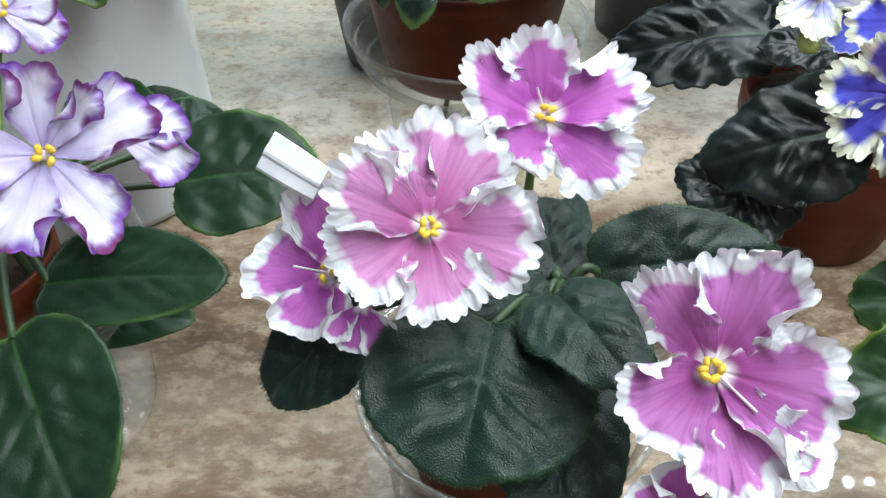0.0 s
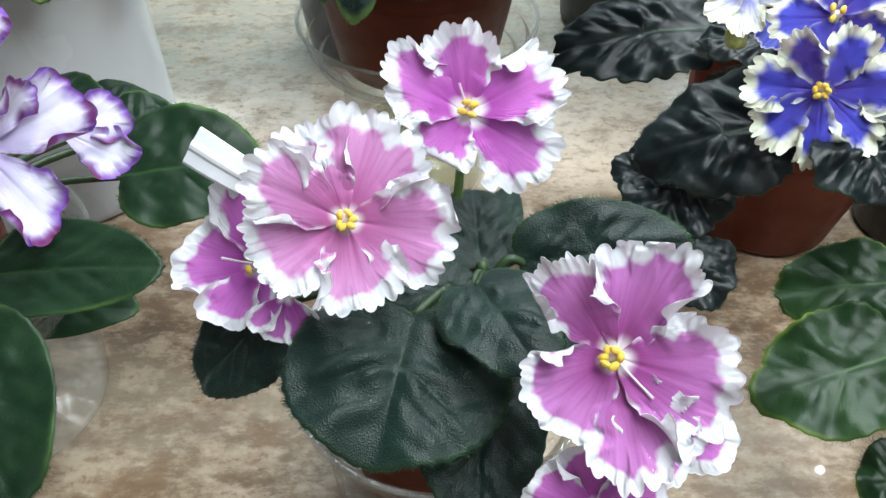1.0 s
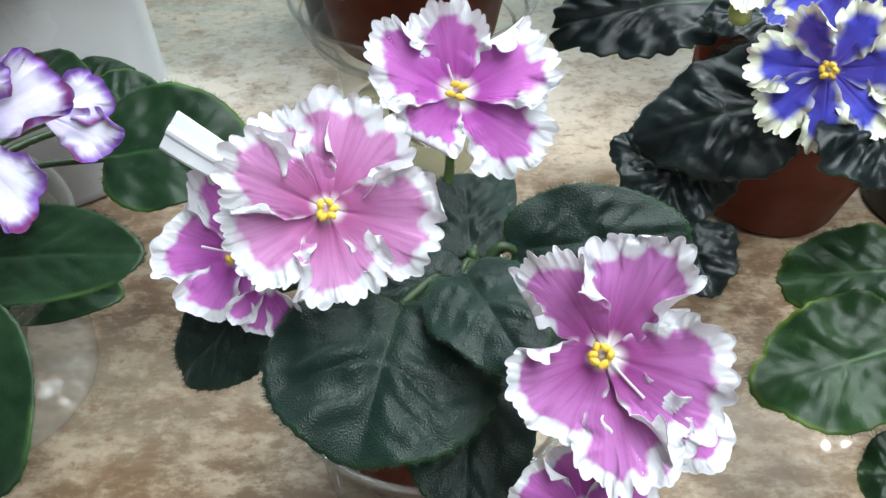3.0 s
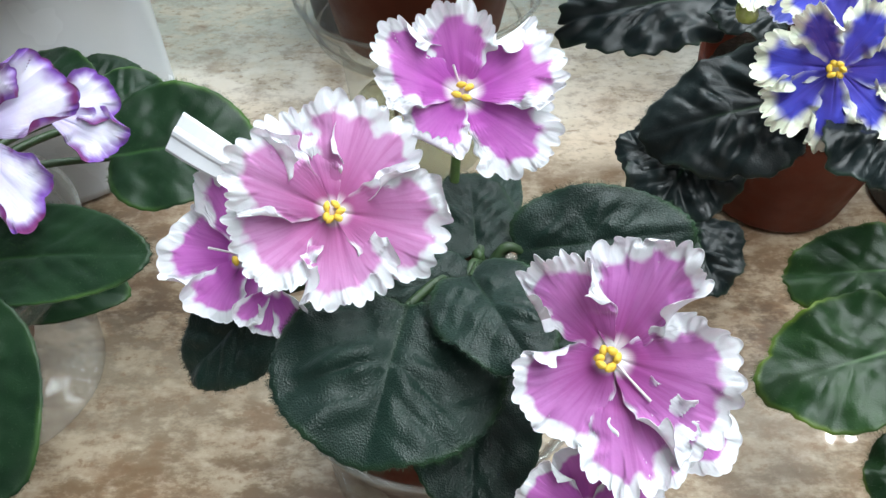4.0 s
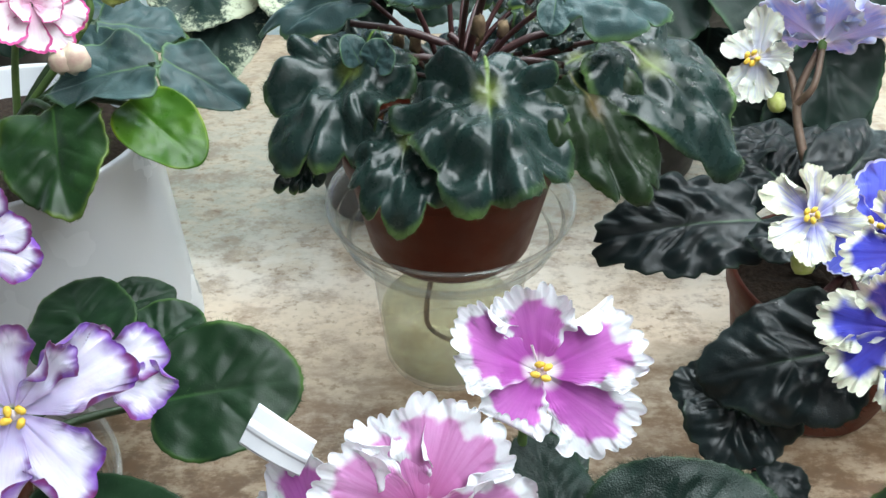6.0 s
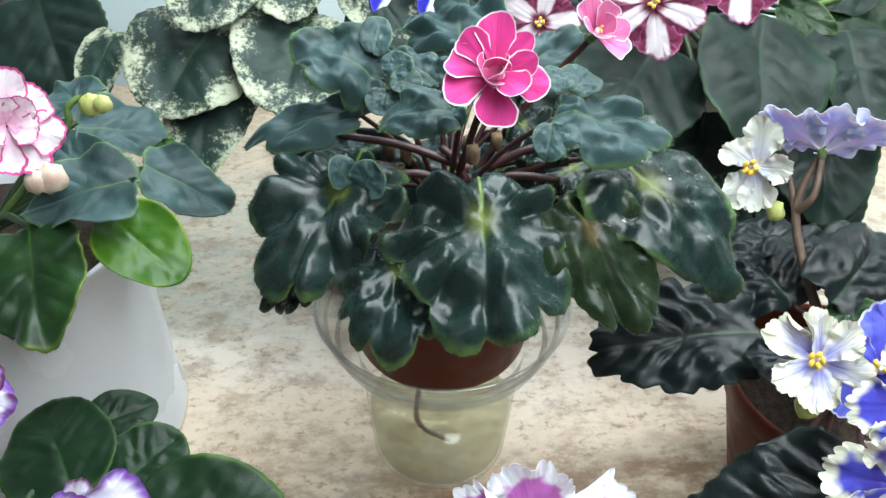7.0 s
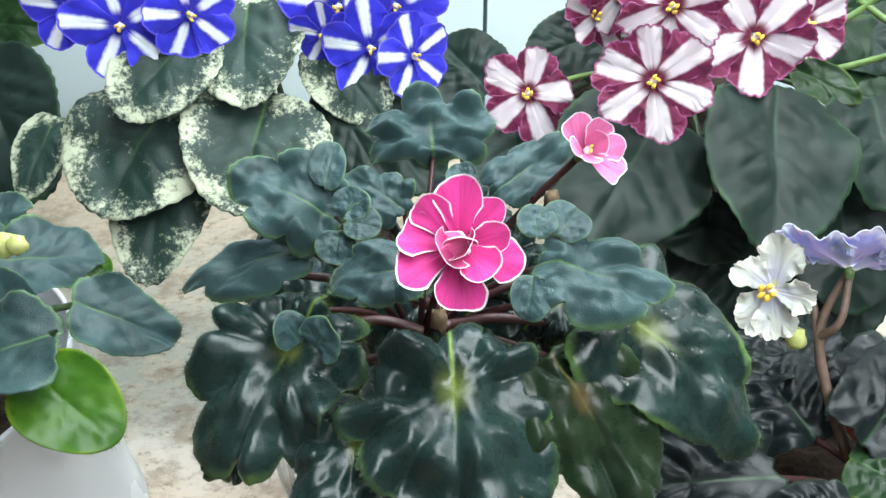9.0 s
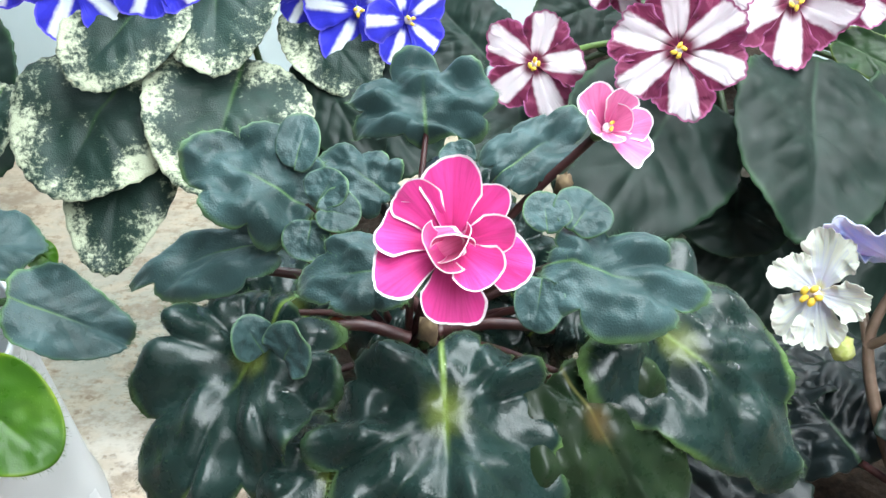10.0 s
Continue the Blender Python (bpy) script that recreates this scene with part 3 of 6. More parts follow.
def petal_mesh(mat, length, spread, ruffle, curl, seed, twist=0.0, round_=0.30, waves=6.0, fold=0.0, jag=0.030, back_mat=None, flaps=()):
    """One petal along +x: a rounded fan with a frilled margin. flaps: (where, breadth, depth) of margin that rolls over onto the face;
    where runs over the outer edge from -1 to 1 and on down the sides to -2 and 2."""
    rng = random.Random(seed)
    ns, nv = (30, 120) if ruffle > 0.05 else (22, 80)
    ph = [rng.uniform(0, 6.28) for _ in range(10)]
    half = radians(spread) * 0.5
    v = np.linspace(-1, 1, nv + 1)
    s = np.linspace(0, 1, ns + 1) ** 0.8
    k = waves * v
    reach = length * (1 - round_ * np.abs(v) ** 2.6 + 0.05 * np.sin(2.1 * v + ph[0]) + 0.03 * np.sin(4.7 * v + ph[3]))
    bumps = 0.9 * np.abs(np.sin(k * 0.9 + ph[1] + 0.6 * np.sin(2.3 * v + ph[2]))) ** 0.7 + 0.7 * np.abs(np.sin(k * 2.1 + ph[2] + 0.9 * np.sin(3 * v + ph[1]))) ** 0.7
    grid_s, grid_v = np.meshgrid(s, v, indexing="ij")
    rad = reach[None, :] * grid_s * (1 + jag * 1.5 * grid_s ** 5 * (bumps[None, :] - 0.95))
    side_wave = 1 + jag * 1.2 * np.abs(grid_v) ** 8 * grid_s * np.sin(grid_s * waves * 2.6 + ph[6] + np.sign(grid_v))
    ang = half * grid_v * (1.22 - 0.22 * np.minimum(1, grid_s * 1.5)) * side_wave
    fx, fy = rad * np.cos(ang), rad * np.sin(ang)
    # how far each place lies from the margin, and where on the margin that is
    lower = np.nonzero(s > 0.30)[0]
    ox = np.concatenate([fx[lower, 0], fx[-1, 1:-1], fx[lower[::-1], -1]])
    oy = np.concatenate([fy[lower, 0], fy[-1, 1:-1], fy[lower[::-1], -1]])
    oc = np.concatenate([-2 + (s[lower] - 0.3) / 0.7, v[1:-1], 2 - (s[lower[::-1]] - 0.3) / 0.7])
    dx, dy = ox[None, :] - fx.ravel()[:, None], oy[None, :] - fy.ravel()[:, None]
    dist = np.sqrt(dx * dx + dy * dy)
    near = dist.argmin(1)
    pick = np.arange(len(near))
    e = dist[pick, near].reshape(fx.shape)
    c = oc[near].reshape(fx.shape)
    rim = np.clip(1 - e / (0.30 * length), 0, 1) * np.clip((2.0 - np.abs(c)) * 2, 0, 1)
    z = ruffle * length * (0.75 * rim ** 1.5 * np.sin(waves * 1.1 * c + ph[4] + 0.8 * np.sin(2.2 * c + ph[5])) + 0.26 * rim ** 2.5 * np.sin(waves * 2.4 * c + ph[7] + np.sin(3.1 * c)))
    shift = 0.12 * ruffle * length * rim ** 3 * np.sin(waves * 2.0 * c + ph[8])
    x, y = fx + shift * -np.sin(ang), fy + shift * np.cos(ang)
    # flaps: the margin rolls over a crease onto the face of the petal
    roll_r, top = 0.050 * length, 2.95
    for at_c, breadth, deep in flaps:
        breadth = max(breadth, 0.24)
        m = int(np.abs(oc - at_c).argmin())
        to_x, to_y = 0.52 * length - ox[m], -oy[m]
        far = math.hypot(to_x, to_y)
        nx, ny = to_x / far, to_y / far
        along_n = (fx - ox[m]) * nx + (fy - oy[m]) * ny
        along_t = (fy - oy[m]) * nx - (fx - ox[m]) * ny
        q = np.maximum(0, 0.72 * deep * length * (1 - (along_t / (breadth * 1.5 * length)) ** 2) - along_n)
        q = np.where(np.abs(along_t) < breadth * 2.6 * length, q, 0)
        th = np.minimum(q / roll_r, top)
        rest = np.maximum(0, q - roll_r * top)
        go = q - roll_r * np.sin(th) - rest * math.cos(top)
        x, y = x + nx * go, y + ny * go
        z = np.where(q > 0, -0.4 * z, z) + roll_r * (1 - np.cos(th)) + rest * math.sin(top)
    z += curl * length * grid_s ** 2 + twist * grid_v * grid_s * length
    z += 0.07 * length * grid_s ** 2 * np.sin(2.6 * grid_v + ph[3]) + 0.012 * length * grid_s * np.sin(8 * grid_v + ph[9])
    z += fold * length * grid_s * np.abs(grid_v)
    z -= 0.05 * length * np.exp(-(grid_s / 0.18) ** 2) + 0.018 * length * np.exp(-(grid_v / 0.10) ** 2) * (1 - grid_s)
    verts = list(zip(x.ravel().tolist(), y.ravel().tolist(), z.ravel().tolist()))
    coords = list(zip((grid_v * 0.5 + 0.5).ravel().tolist(), grid_s.ravel().tolist()))
    margin = list(zip((e / length).ravel().tolist(), (np.abs(c) * 0.5).ravel().tolist()))
    n = nv + 1
    faces = [(i * n + j, (i + 1) * n + j, (i + 1) * n + j + 1, i * n + j + 1) for i in range(ns) for j in range(nv)]
    count = len(verts)
    # a thin back side, joined at the margin
    verts += [(px, py, pz - 0.00030) for px, py, pz in verts]
    coords += coords
    margin += margin
    back = [tuple(count + f for f in reversed(face)) for face in faces]
    border = [ns * n + j for j in range(n)]
    side_a = [i * n for i in range(ns + 1)]
    side_b = [i * n + nv for i in range(ns + 1)]
    wall = []
    for line, flip in ((border, False), (side_a, True), (side_b, False)):
        for p, r in zip(line, line[1:]):
            wall.append((r, p, count + p, count + r) if flip else (p, r, count + r, count + p))
    me = mesh_from("petal", verts, faces + back + wall, mat, {"petal": coords, "margin": margin})
    if back_mat:
        me.materials.append(back_mat)
        me.polygons.foreach_set("material_index", [0] * len(faces) + [1] * len(back) + [0] * len(wall))
    return me


def hood_mesh(mat, length, width, height, seed):
    """A cupped inner petal that bends back over the heart of a double flower."""
    rng = random.Random(seed)
    p1, p2 = rng.uniform(0, 6.28), rng.uniform(0, 6.28)
    verts, coords = [], []
    ns, nv = 14, 20
    for i in range(ns + 1):
        s = i / ns
        phi = radians(150) * s
        for j in range(nv + 1):
            v = 2 * j / nv - 1
            bend = 1 - 0.45 * v * v
            w = width * math.sin(math.pi * (0.12 + 0.66 * s)) * v
            x = length * (math.sin(phi) - 1.05 * s ** 3) * bend + 0.05 * length * s ** 4 * math.sin(6 * v + p1)
            z = height * (1 - math.cos(phi)) * 0.55 * (1 - 0.25 * v * v) + 0.06 * height * s ** 4 * math.sin(7 * v + p2)
            verts.append((x, w, z))
            coords.append((v * 0.5 + 0.5, s))
    n = nv + 1
    faces = [(i * n + j, (i + 1) * n + j, (i + 1) * n + j + 1, i * n + j + 1) for i in range(ns) for j in range(nv)]
    margin = [(min(1 - v, 1.1 * min(u, 1 - u)), 0.4) for u, v in coords]
    return mesh_from("petal", verts, faces, mat, {"petal": coords, "margin": margin})


def flower(plant, mat, centre, facing, petals, ruffle=0.06, waves=6.0, jag=0.03, anthers=3, anther_size=0.0022, pistil=None, stalk_from=None, stalk_mat=None, round_=0.27, tube_len=0.005, spin=0.0, label="", stalk_r=0.0013, widen=1.20, inner=0, inner_mat=None, hoods=(), back_mat=None, flaps=None):
    """A violet flower: petals as (angle, length, spread, curl, lift), seen from its front with 0 to the right and 90 up."""
    FLOWER_COUNT[0] += 1
    seed = FLOWER_COUNT[0] * 31
    rng = random.Random(seed)
    n = Vector(facing).normalized()
    ex = Vector((0, 0, 1)).cross(n).normalized()
    ey = n.cross(ex)
    turn = Matrix((ex, ey, n)).transposed().to_4x4()
    body = part("flower", lathe([(0.0002, -tube_len), (0.0016, -tube_len * 0.9), (0.0019, -tube_len * 0.4), (0.0014, -0.0004), (0.0002, 0.0002)], 12, GREEN_STALK, "flower"), plant, label)
    body.matrix_basis = Matrix.Translation(local(plant, centre)) @ turn
    for k, (ang, length, spread, curl, lift) in enumerate(petals):
        pm = inner_mat if inner and k >= len(petals) - inner else mat
        if flaps is None:
            rolled = [(sgn * rng.uniform(0.9, 1.4), rng.uniform(0.18, 0.35), rng.uniform(0.12, 0.24)) for sgn in (-1, 1) if rng.random() < 0.65] if ruffle >= 0.07 else []
        else:
            rolled = flaps[k] if k < len(flaps) else []
        ob = part("petal", petal_mesh(pm, length, spread * widen, ruffle, curl, seed + k, 0.05 if k % 2 else -0.05, round_, waves, -0.75 if pm is inner_mat else 0.0, jag, back_mat, rolled), body)
        ob.matrix_basis = pose(0, 0, 0.0009 * (k % 3), 0, 0, ang + spin) @ pose(0, 0, 0, 0, -lift, 0)
    if anthers > 1:
        part("flower_heart", pebble((0.0017, 0.0017, 0.0014), PISTIL, "flower_heart", seed, 0.1), body).location = (0, 0, 0.0022)
    for k, (ang, length, width, height) in enumerate(hoods):
        ob = part("petal", hood_mesh(inner_mat, length, width, height, seed + 90 + k), body)
        ob.matrix_basis = pose(0, 0, 0.0012 * k, 0, 0, ang)
    for k in range(anthers):
        a = 2 * math.pi * (k + 0.4 * rng.random()) / max(anthers, 1)
        r = anther_size * (0.95 if anthers > 2 else 0.6)
        ob = part("anther", pebble((anther_size * 0.72, anther_size * 0.46, anther_size * 0.46), ANTHER, "anther", seed + k, 0.25), body)
        ob.matrix_basis = pose(r * math.cos(a), r * math.sin(a), 0.0035 + 0.0010 * rng.random() + anther_size * 0.4, 20 * rng.uniform(-1, 1), 25 * rng.uniform(-1, 1), rng.uniform(0, 180))
        part("filament", tube([(0.3 * r * math.cos(a), 0.3 * r * math.sin(a), -0.001), (r * math.cos(a), r * math.sin(a), 0.0035)], [0.0007, 0.0006], PISTIL, 6), body)
    if pistil:
        a = radians(pistil[0])
        d = Vector((math.cos(a), math.sin(a), pistil[2])).normalized() * pistil[1]
        part("pistil", tube([(0, 0, 0.001), tuple(d * 0.5 + Vector((0, 0, 0.001))), tuple(d)], [0.0004, 0.0003, 0.0004], PISTIL, 6), body)
    if stalk_from is not None:
        top = local(plant, centre) - n * tube_len * 0.9
        foot = local(plant, stalk_from)
        mid = foot.lerp(top, 0.6) + Vector((0, 0, 0.004)) - n * 0.010
        stem = part("flower_stalk", tube([foot, mid, top], [stalk_r * 1.4, stalk_r * 1.1, stalk_r], stalk_mat or GREEN_STALK), plant)
    return body


def pot_parts(plant, place, r_top, r_base, z0, z1, mat, soil_z=None):
    """A thrown-shape plastic nursery pot with a rolled rim, and its soil."""
    h = z1 - z0
    o = local(plant, place)
    prof = [(0.001, z0), (r_base, z0), (r_base + 0.001, z0 + 0.002), (r_top * 0.965, z1 - h * 0.18), (r_top * 0.97, z1 - h * 0.17), (r_top, z1 - h * 0.16), (r_top * 1.01, z1 - 0.001), (r_top * 1.0, z1), (r_top * 0.97, z1), (r_top * 0.955, z1 - 0.002), (r_base * 0.97, z0 + 0.003), (0.001, z0 + 0.003)]
    pot = part("pot", lathe(prof, 56, mat, "pot"), plant)
    pot.location = (o.x, o.y, -plant.location.z)
    sz = soil_z if soil_z is not None else z1 - 0.008
    rs = r_base + (r_top - r_base) * (sz - z0) / h * 0.94
    rng = random.Random(int(place[0] * 1000) + 77)
    verts, faces = [(0, 0, sz + 0.003)], []
    for i in range(1, 9):
        for j in range(32):
            a = 2 * math.pi * j / 32
            verts.append((rs * i / 8 * math.cos(a), rs * i / 8 * math.sin(a), sz + 0.003 * (1 - i / 8) + rng.uniform(-1, 1) * 0.0012))
    for j in range(32):
        m = (j + 1) % 32
        faces.append((0, 1 + j, 1 + m))
        for i in range(7):
            faces.append((1 + i * 32 + j, 1 + (i + 1) * 32 + j, 1 + (i + 1) * 32 + m, 1 + i * 32 + m))
    soil = part("soil", mesh_from("soil", verts, faces, SOIL, None, False), pot, "dark crumbly peat soil")
    return pot


def clear_cup(place, r_top, r_base, height, label, body=None):
    """A thin-walled clear deli cup with a stepped rim and a base ring."""
    cup = thing("plastic_cup", place, label, "cup", "clear plastic cups")
    h, t = height, 0.0007
    rs = r_top - 0.005
    prof = [(0.001, 0.003), (r_base - 0.006, 0.003), (r_base - 0.004, 0.0), (r_base - 0.001, 0.0005), (r_base, 0.003),
            (r_base + (rs - r_base) * 0.45, h * 0.45), (rs, h - 0.014), (rs + 0.0025, h - 0.012), (rs + 0.0030, h - 0.010), (rs + 0.0010, h - 0.008), (r_top - 0.001, h - 0.006), (r_top, h - 0.002), (r_top + 0.0018, h), (r_top + 0.0005, h + 0.0008), (r_top - 0.0012, h - 0.001)]
    if body:
        # a wide collar over a narrower body
        prof = prof[:5] + [(r_base + (body - r_base) * 0.5, h * 0.42), (body, h - 0.024), (body + 0.002, h - 0.022), (body + 0.010, h - 0.0205), (rs - 0.004, h - 0.019), (rs - 0.001, h - 0.016)] + prof[6:]
    wall = part("cup_wall", lathe(prof, 72, CLEAR_PLASTIC, "cup_wall"), cup)
    wall.visible_shadow = False
    ring = part("rim_ring", lathe([(r_top + 0.0004, h - 0.0004), (r_top + 0.0022, h - 0.0002), (r_top + 0.0022, h + 0.0012), (r_top + 0.0004, h + 0.0012), (r_top + 0.0004, h - 0.0004)], 72, CLEAR_PLASTIC, "rim_ring"), cup)
    ring.visible_shadow = False
    return cup


# ---- structure ----
def box_mesh(name, x0, x1, y0, y1, z0, z1, mat, bevel=0.0):
    bm = bmesh.new()
    bmesh.ops.create_cube(bm, size=1.0)
    for v in bm.verts:
        v.co = Vector((x0 + (v.co.x + 0.5) * (x1 - x0), y0 + (v.co.y + 0.5) * (y1 - y0), z0 + (v.co.z + 0.5) * (z1 - z0)))
    if bevel:
        bmesh.ops.bevel(bm, geom=bm.edges[:], offset=bevel, segments=3, affect="EDGES", profile=0.5)
    me = bpy.data.meshes.new(name)
    bm.to_mesh(me)
    bm.free()
    me.materials.append(mat)
    return me


def setting(name, me, label, category):
    return tagged(new(name, me), label, category, kind="structure")


setting("tabletop", box_mesh("tabletop", -0.95, 1.05, -0.25, 0.78, -0.038, 0.0, TABLE, 0.004), "beige and brown marbled glossy laminate tabletop", "table")
setting("floor", box_mesh("floor", -2.0, 2.0, -2.2, 0.80, -0.80, -0.75, WALL_WHITE), "plain pale floor below the table", "floor")
setting("ceiling", box_mesh("ceiling", -2.0, 2.0, -2.2, 0.80, 2.05, 2.10, WALL_WHITE), "plain white ceiling", "ceiling")
setting("wall_north", box_mesh("wall_north", -2.0, -0.001 + 0.075, 0.80, 0.85, -0.75, 2.05, WALL_BLUE), "pale blue painted wall panel", "wall")
setting("wall_north_panel", box_mesh("wall_north_panel", 0.0775, 2.0, 0.80, 0.85, -0.75, 2.05, WALL_BLUE), "pale blue wall panel beside a fine joint", "wall")
# the unseen south wall, round a wide window opening added for the front fill
for nm, x0, x1, z0, z1 in (("wall_south", -2.0, -1.35, -0.75, 2.05), ("wall_south_east", 0.95, 2.0, -0.75, 2.05), ("wall_south_low", -1.35, 0.95, -0.75, 0.76), ("wall_south_high", -1.35, 0.95, 1.94, 2.05)):
    setting(nm, box_mesh(nm, x0, x1, -2.25, -2.20, z0, z1, WALL_WHITE), "plain white wall round the added window opening", "wall")
added_window = tagged(new("added_window"), "white window frame behind the camera, added for the front fill light", "window", kind="structure")
for x0, x1, z0, z1 in ((-1.35, -1.29, 0.76, 1.94), (0.89, 0.95, 0.76, 1.94), (-1.29, 0.89, 0.76, 0.82), (-1.29, 0.89, 1.88, 1.94)):
    part("added_window_frame", box_mesh("added_window_frame", x0, x1, -2.24, -2.19, z0, z1, WALL_WHITE, 0.004), added_window)
setting("wall_west", box_mesh("wall_west", -2.05, -2.0, -2.25, 0.85, -0.75, 2.05, WALL_WHITE), "plain white wall", "wall")
setting("wall_east", box_mesh("wall_east", 2.0, 2.05, -2.25, 0.85, -0.75, 2.05, WALL_WHITE), "plain white wall", "wall")


def led_bar(y, z):
    """A slim lamp bar with a row of bare LEDs on its underside."""
    bar = thing("led_lamp", (0.5825, y, z), "slim aluminium LED bar lamp over the plants", "lamp")
    part("housing", box_mesh("housing", -0.36, 0.36, -0.012, 0.012, 0.0, 0.012, ALUMINIUM, 0.002), bar)
    for x in (-0.3, 0.3):
        part("suspension_wire", tube([(x, 0, 0.011), (x, 0, 0.6), (x, 0, 2.05 - z)], [0.001, 0.001, 0.001], ALUMINIUM), bar)
    me = pebble((0.0046, 0.0046, 0.0020), LED, "led")
    for i in range(15):
        ob = part("led", me, bar)
        ob.location = (-0.30 + 0.0225 * (i % 3) + 0.15 * (i // 3), 0.0, -0.0012)
    return bar


led_bar(0.497, 0.50)


def fill_lamp_housing(x, y, z):
    """An unseen ceiling-hung housing, added above the area lamp that gives the overhead fill."""
    lamp = thing("fill_lamp", (x, y, z), "unseen white hanging housing, added for the overhead fill light", "lamp")
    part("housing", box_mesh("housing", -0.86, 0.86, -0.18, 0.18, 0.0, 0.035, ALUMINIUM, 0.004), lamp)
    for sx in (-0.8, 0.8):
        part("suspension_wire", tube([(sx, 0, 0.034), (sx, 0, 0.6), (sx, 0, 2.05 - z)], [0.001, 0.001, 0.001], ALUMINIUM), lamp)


fill_lamp_housing(0.10, 0.54, 0.722)


# ---- pink ruffled violet in the middle ----
pink_violet = thing("african_violet", (0.022, 0.175, 0.0), "potted violet with ruffled pink flowers edged in white", "potted plant", "violets on the table")
pink_violet_crown = (0.036, 0.182, 0.098)
pot_parts(pink_violet, (0.022, 0.182, 0), 0.040, 0.030, 0.006, 0.074, TERRACOTTA)
leaf(pink_violet, "dark", (0.0152, 0.1642, 0.1126), (0.0036, 0.1166, 0.0997), 0.0625, crown=pink_violet_crown, fringe=2600, taper=-0.10, droop=0.5)
leaf(pink_violet, "dark", (-0.0207, 0.1697, 0.1098), (-0.0534, 0.1578, 0.0820), 0.0344, crown=pink_violet_crown, fringe=900)
leaf(pink_violet, "dark", (0.0307, 0.1710, 0.1149), (0.0465, 0.1300, 0.1207), 0.0325, crown=pink_violet_crown, fringe=1400)
leaf(pink_violet, "dark", (0.0429, 0.1847, 0.1063), (0.0983, 0.1841, 0.1163), 0.0353, facing=(0, -0.6, 0.8), crown=pink_violet_crown, fringe=1200)
leaf(pink_violet, "dark", (0.0340, 0.1824, 0.1037), (0.0322, 0.2178, 0.1111), 0.0288, facing=(0.1, -0.6, 0.8), crown=pink_violet_crown, fringe=700)
leaf(pink_violet, "dark", (0.0334, 0.1721, 0.1102), (0.0051, 0.1641, 0.1102), 0.0190, crown=pink_violet_crown, fringe=400)
# filler leaf, added to stand for the dark soil gap under the flower
leaf(pink_violet, "dark", (0.0375, 0.1704, 0.0907), (0.0624, 0.1492, 0.0826), 0.0347, crown=pink_violet_crown)
leaf(pink_violet, "dark", (0.0334, 0.1589, 0.0959), (0.0317, 0.1127, 0.0723), 0.0391, facing=(0, -0.75, 0.6), crown=pink_violet_crown)
leaf(pink_violet, "dark", (0.0344, 0.1905, 0.1007), (0.0471, 0.2310, 0.1004), 0.0173, facing=(0, -0.6, 0.8), crown=pink_violet_crown)
flower(pink_violet, PETAL_PALE_PINK, (-0.0041, 0.1672, 0.1401), (0.11, -0.75, 0.65), [(60, 0.0301, 70, 0.1, 6), (108, 0.027, 52, 0.06, 3), (150, 0.0291, 58, 0.1, 8), (203, 0.0277, 62, 0.06, 4), (278, 0.0253, 72, 0.1, 4), (345, 0.0291, 72, 0.05, 3)], stalk_from=pink_violet_crown, ruffle=0.075, waves=9, anthers=6, anther_size=0.0021, jag=0.060, widen=1.36, round_=0.28, flaps=[[(-1.30, 0.30, 0.20), (0.1, 0.2, 0.08)], [(1.10, 0.28, 0.26), (-1.15, 0.25, 0.22)], [(1.25, 0.32, 0.26), (-0.9, 0.2, 0.12)], [(0.2, 0.3, 0.10)], [(-1.1, 0.25, 0.22), (1.0, 0.15, 0.12)], [(-1.0, 0.22, 0.16), (0.3, 0.15, 0.10)]], back_mat=PETAL_PALE_BACK)
flower(pink_violet, PETAL_PINK, (0.0643, 0.1289, 0.1285), (-0.34, -0.64, 0.69), [(138, 0.0296, 52, 0.26, 16), (86, 0.0308, 62, 0.12, 8), (4, 0.0298, 76, 0.08, 4), (312, 0.0298, 64, 0.12, 6), (236, 0.0233, 86, 0.14, 8)], ruffle=0.085, waves=9, widen=1.32, round_=0.27, anthers=6, anther_size=0.0022, pistil=(335, 0.014, 0.3), jag=0.058, stalk_from=(0.0604, 0.1474, 0.0836), flaps=[[(1.1, 0.5, 0.20), (-1.15, 0.26, 0.24)], [(-1.25, 0.25, 0.22), (0.2, 0.3, 0.07)], [(-1.3, 0.28, 0.22)], [(0.4, 0.25, 0.08)], [(-1.15, 0.3, 0.24), (0.3, 0.3, 0.08)]], back_mat=PETAL_PALE_BACK)
flower(pink_violet, PETAL_MAGENTA, (0.0298, 0.2087, 0.1470), (0.02, -0.67, 0.74), [(96, 0.0267, 58, 0.12, 22), (157, 0.0288, 60, 0.1, 16), (24, 0.0307, 62, 0.08, 12), (325, 0.0288, 66, 0.04, 2), (232, 0.0202, 70, 0.04, 2)], ruffle=0.080, waves=9, widen=1.32, round_=0.27, anthers=4, anther_size=0.0022, pistil=(110, 0.010, 0.8), jag=0.056, stalk_from=(0.0265, 0.2057, 0.0994), flaps=[[(0.9, 0.2, 0.10)], [(-1.1, 0.38, 0.30), (0.6, 0.2, 0.12)], [(1.15, 0.38, 0.30), (-0.9, 0.2, 0.10)], [(1.1, 0.30, 0.28), (-0.2, 0.3, 0.10)], [(0.1, 0.9, 0.26)]], back_mat=PETAL_PALE_BACK)
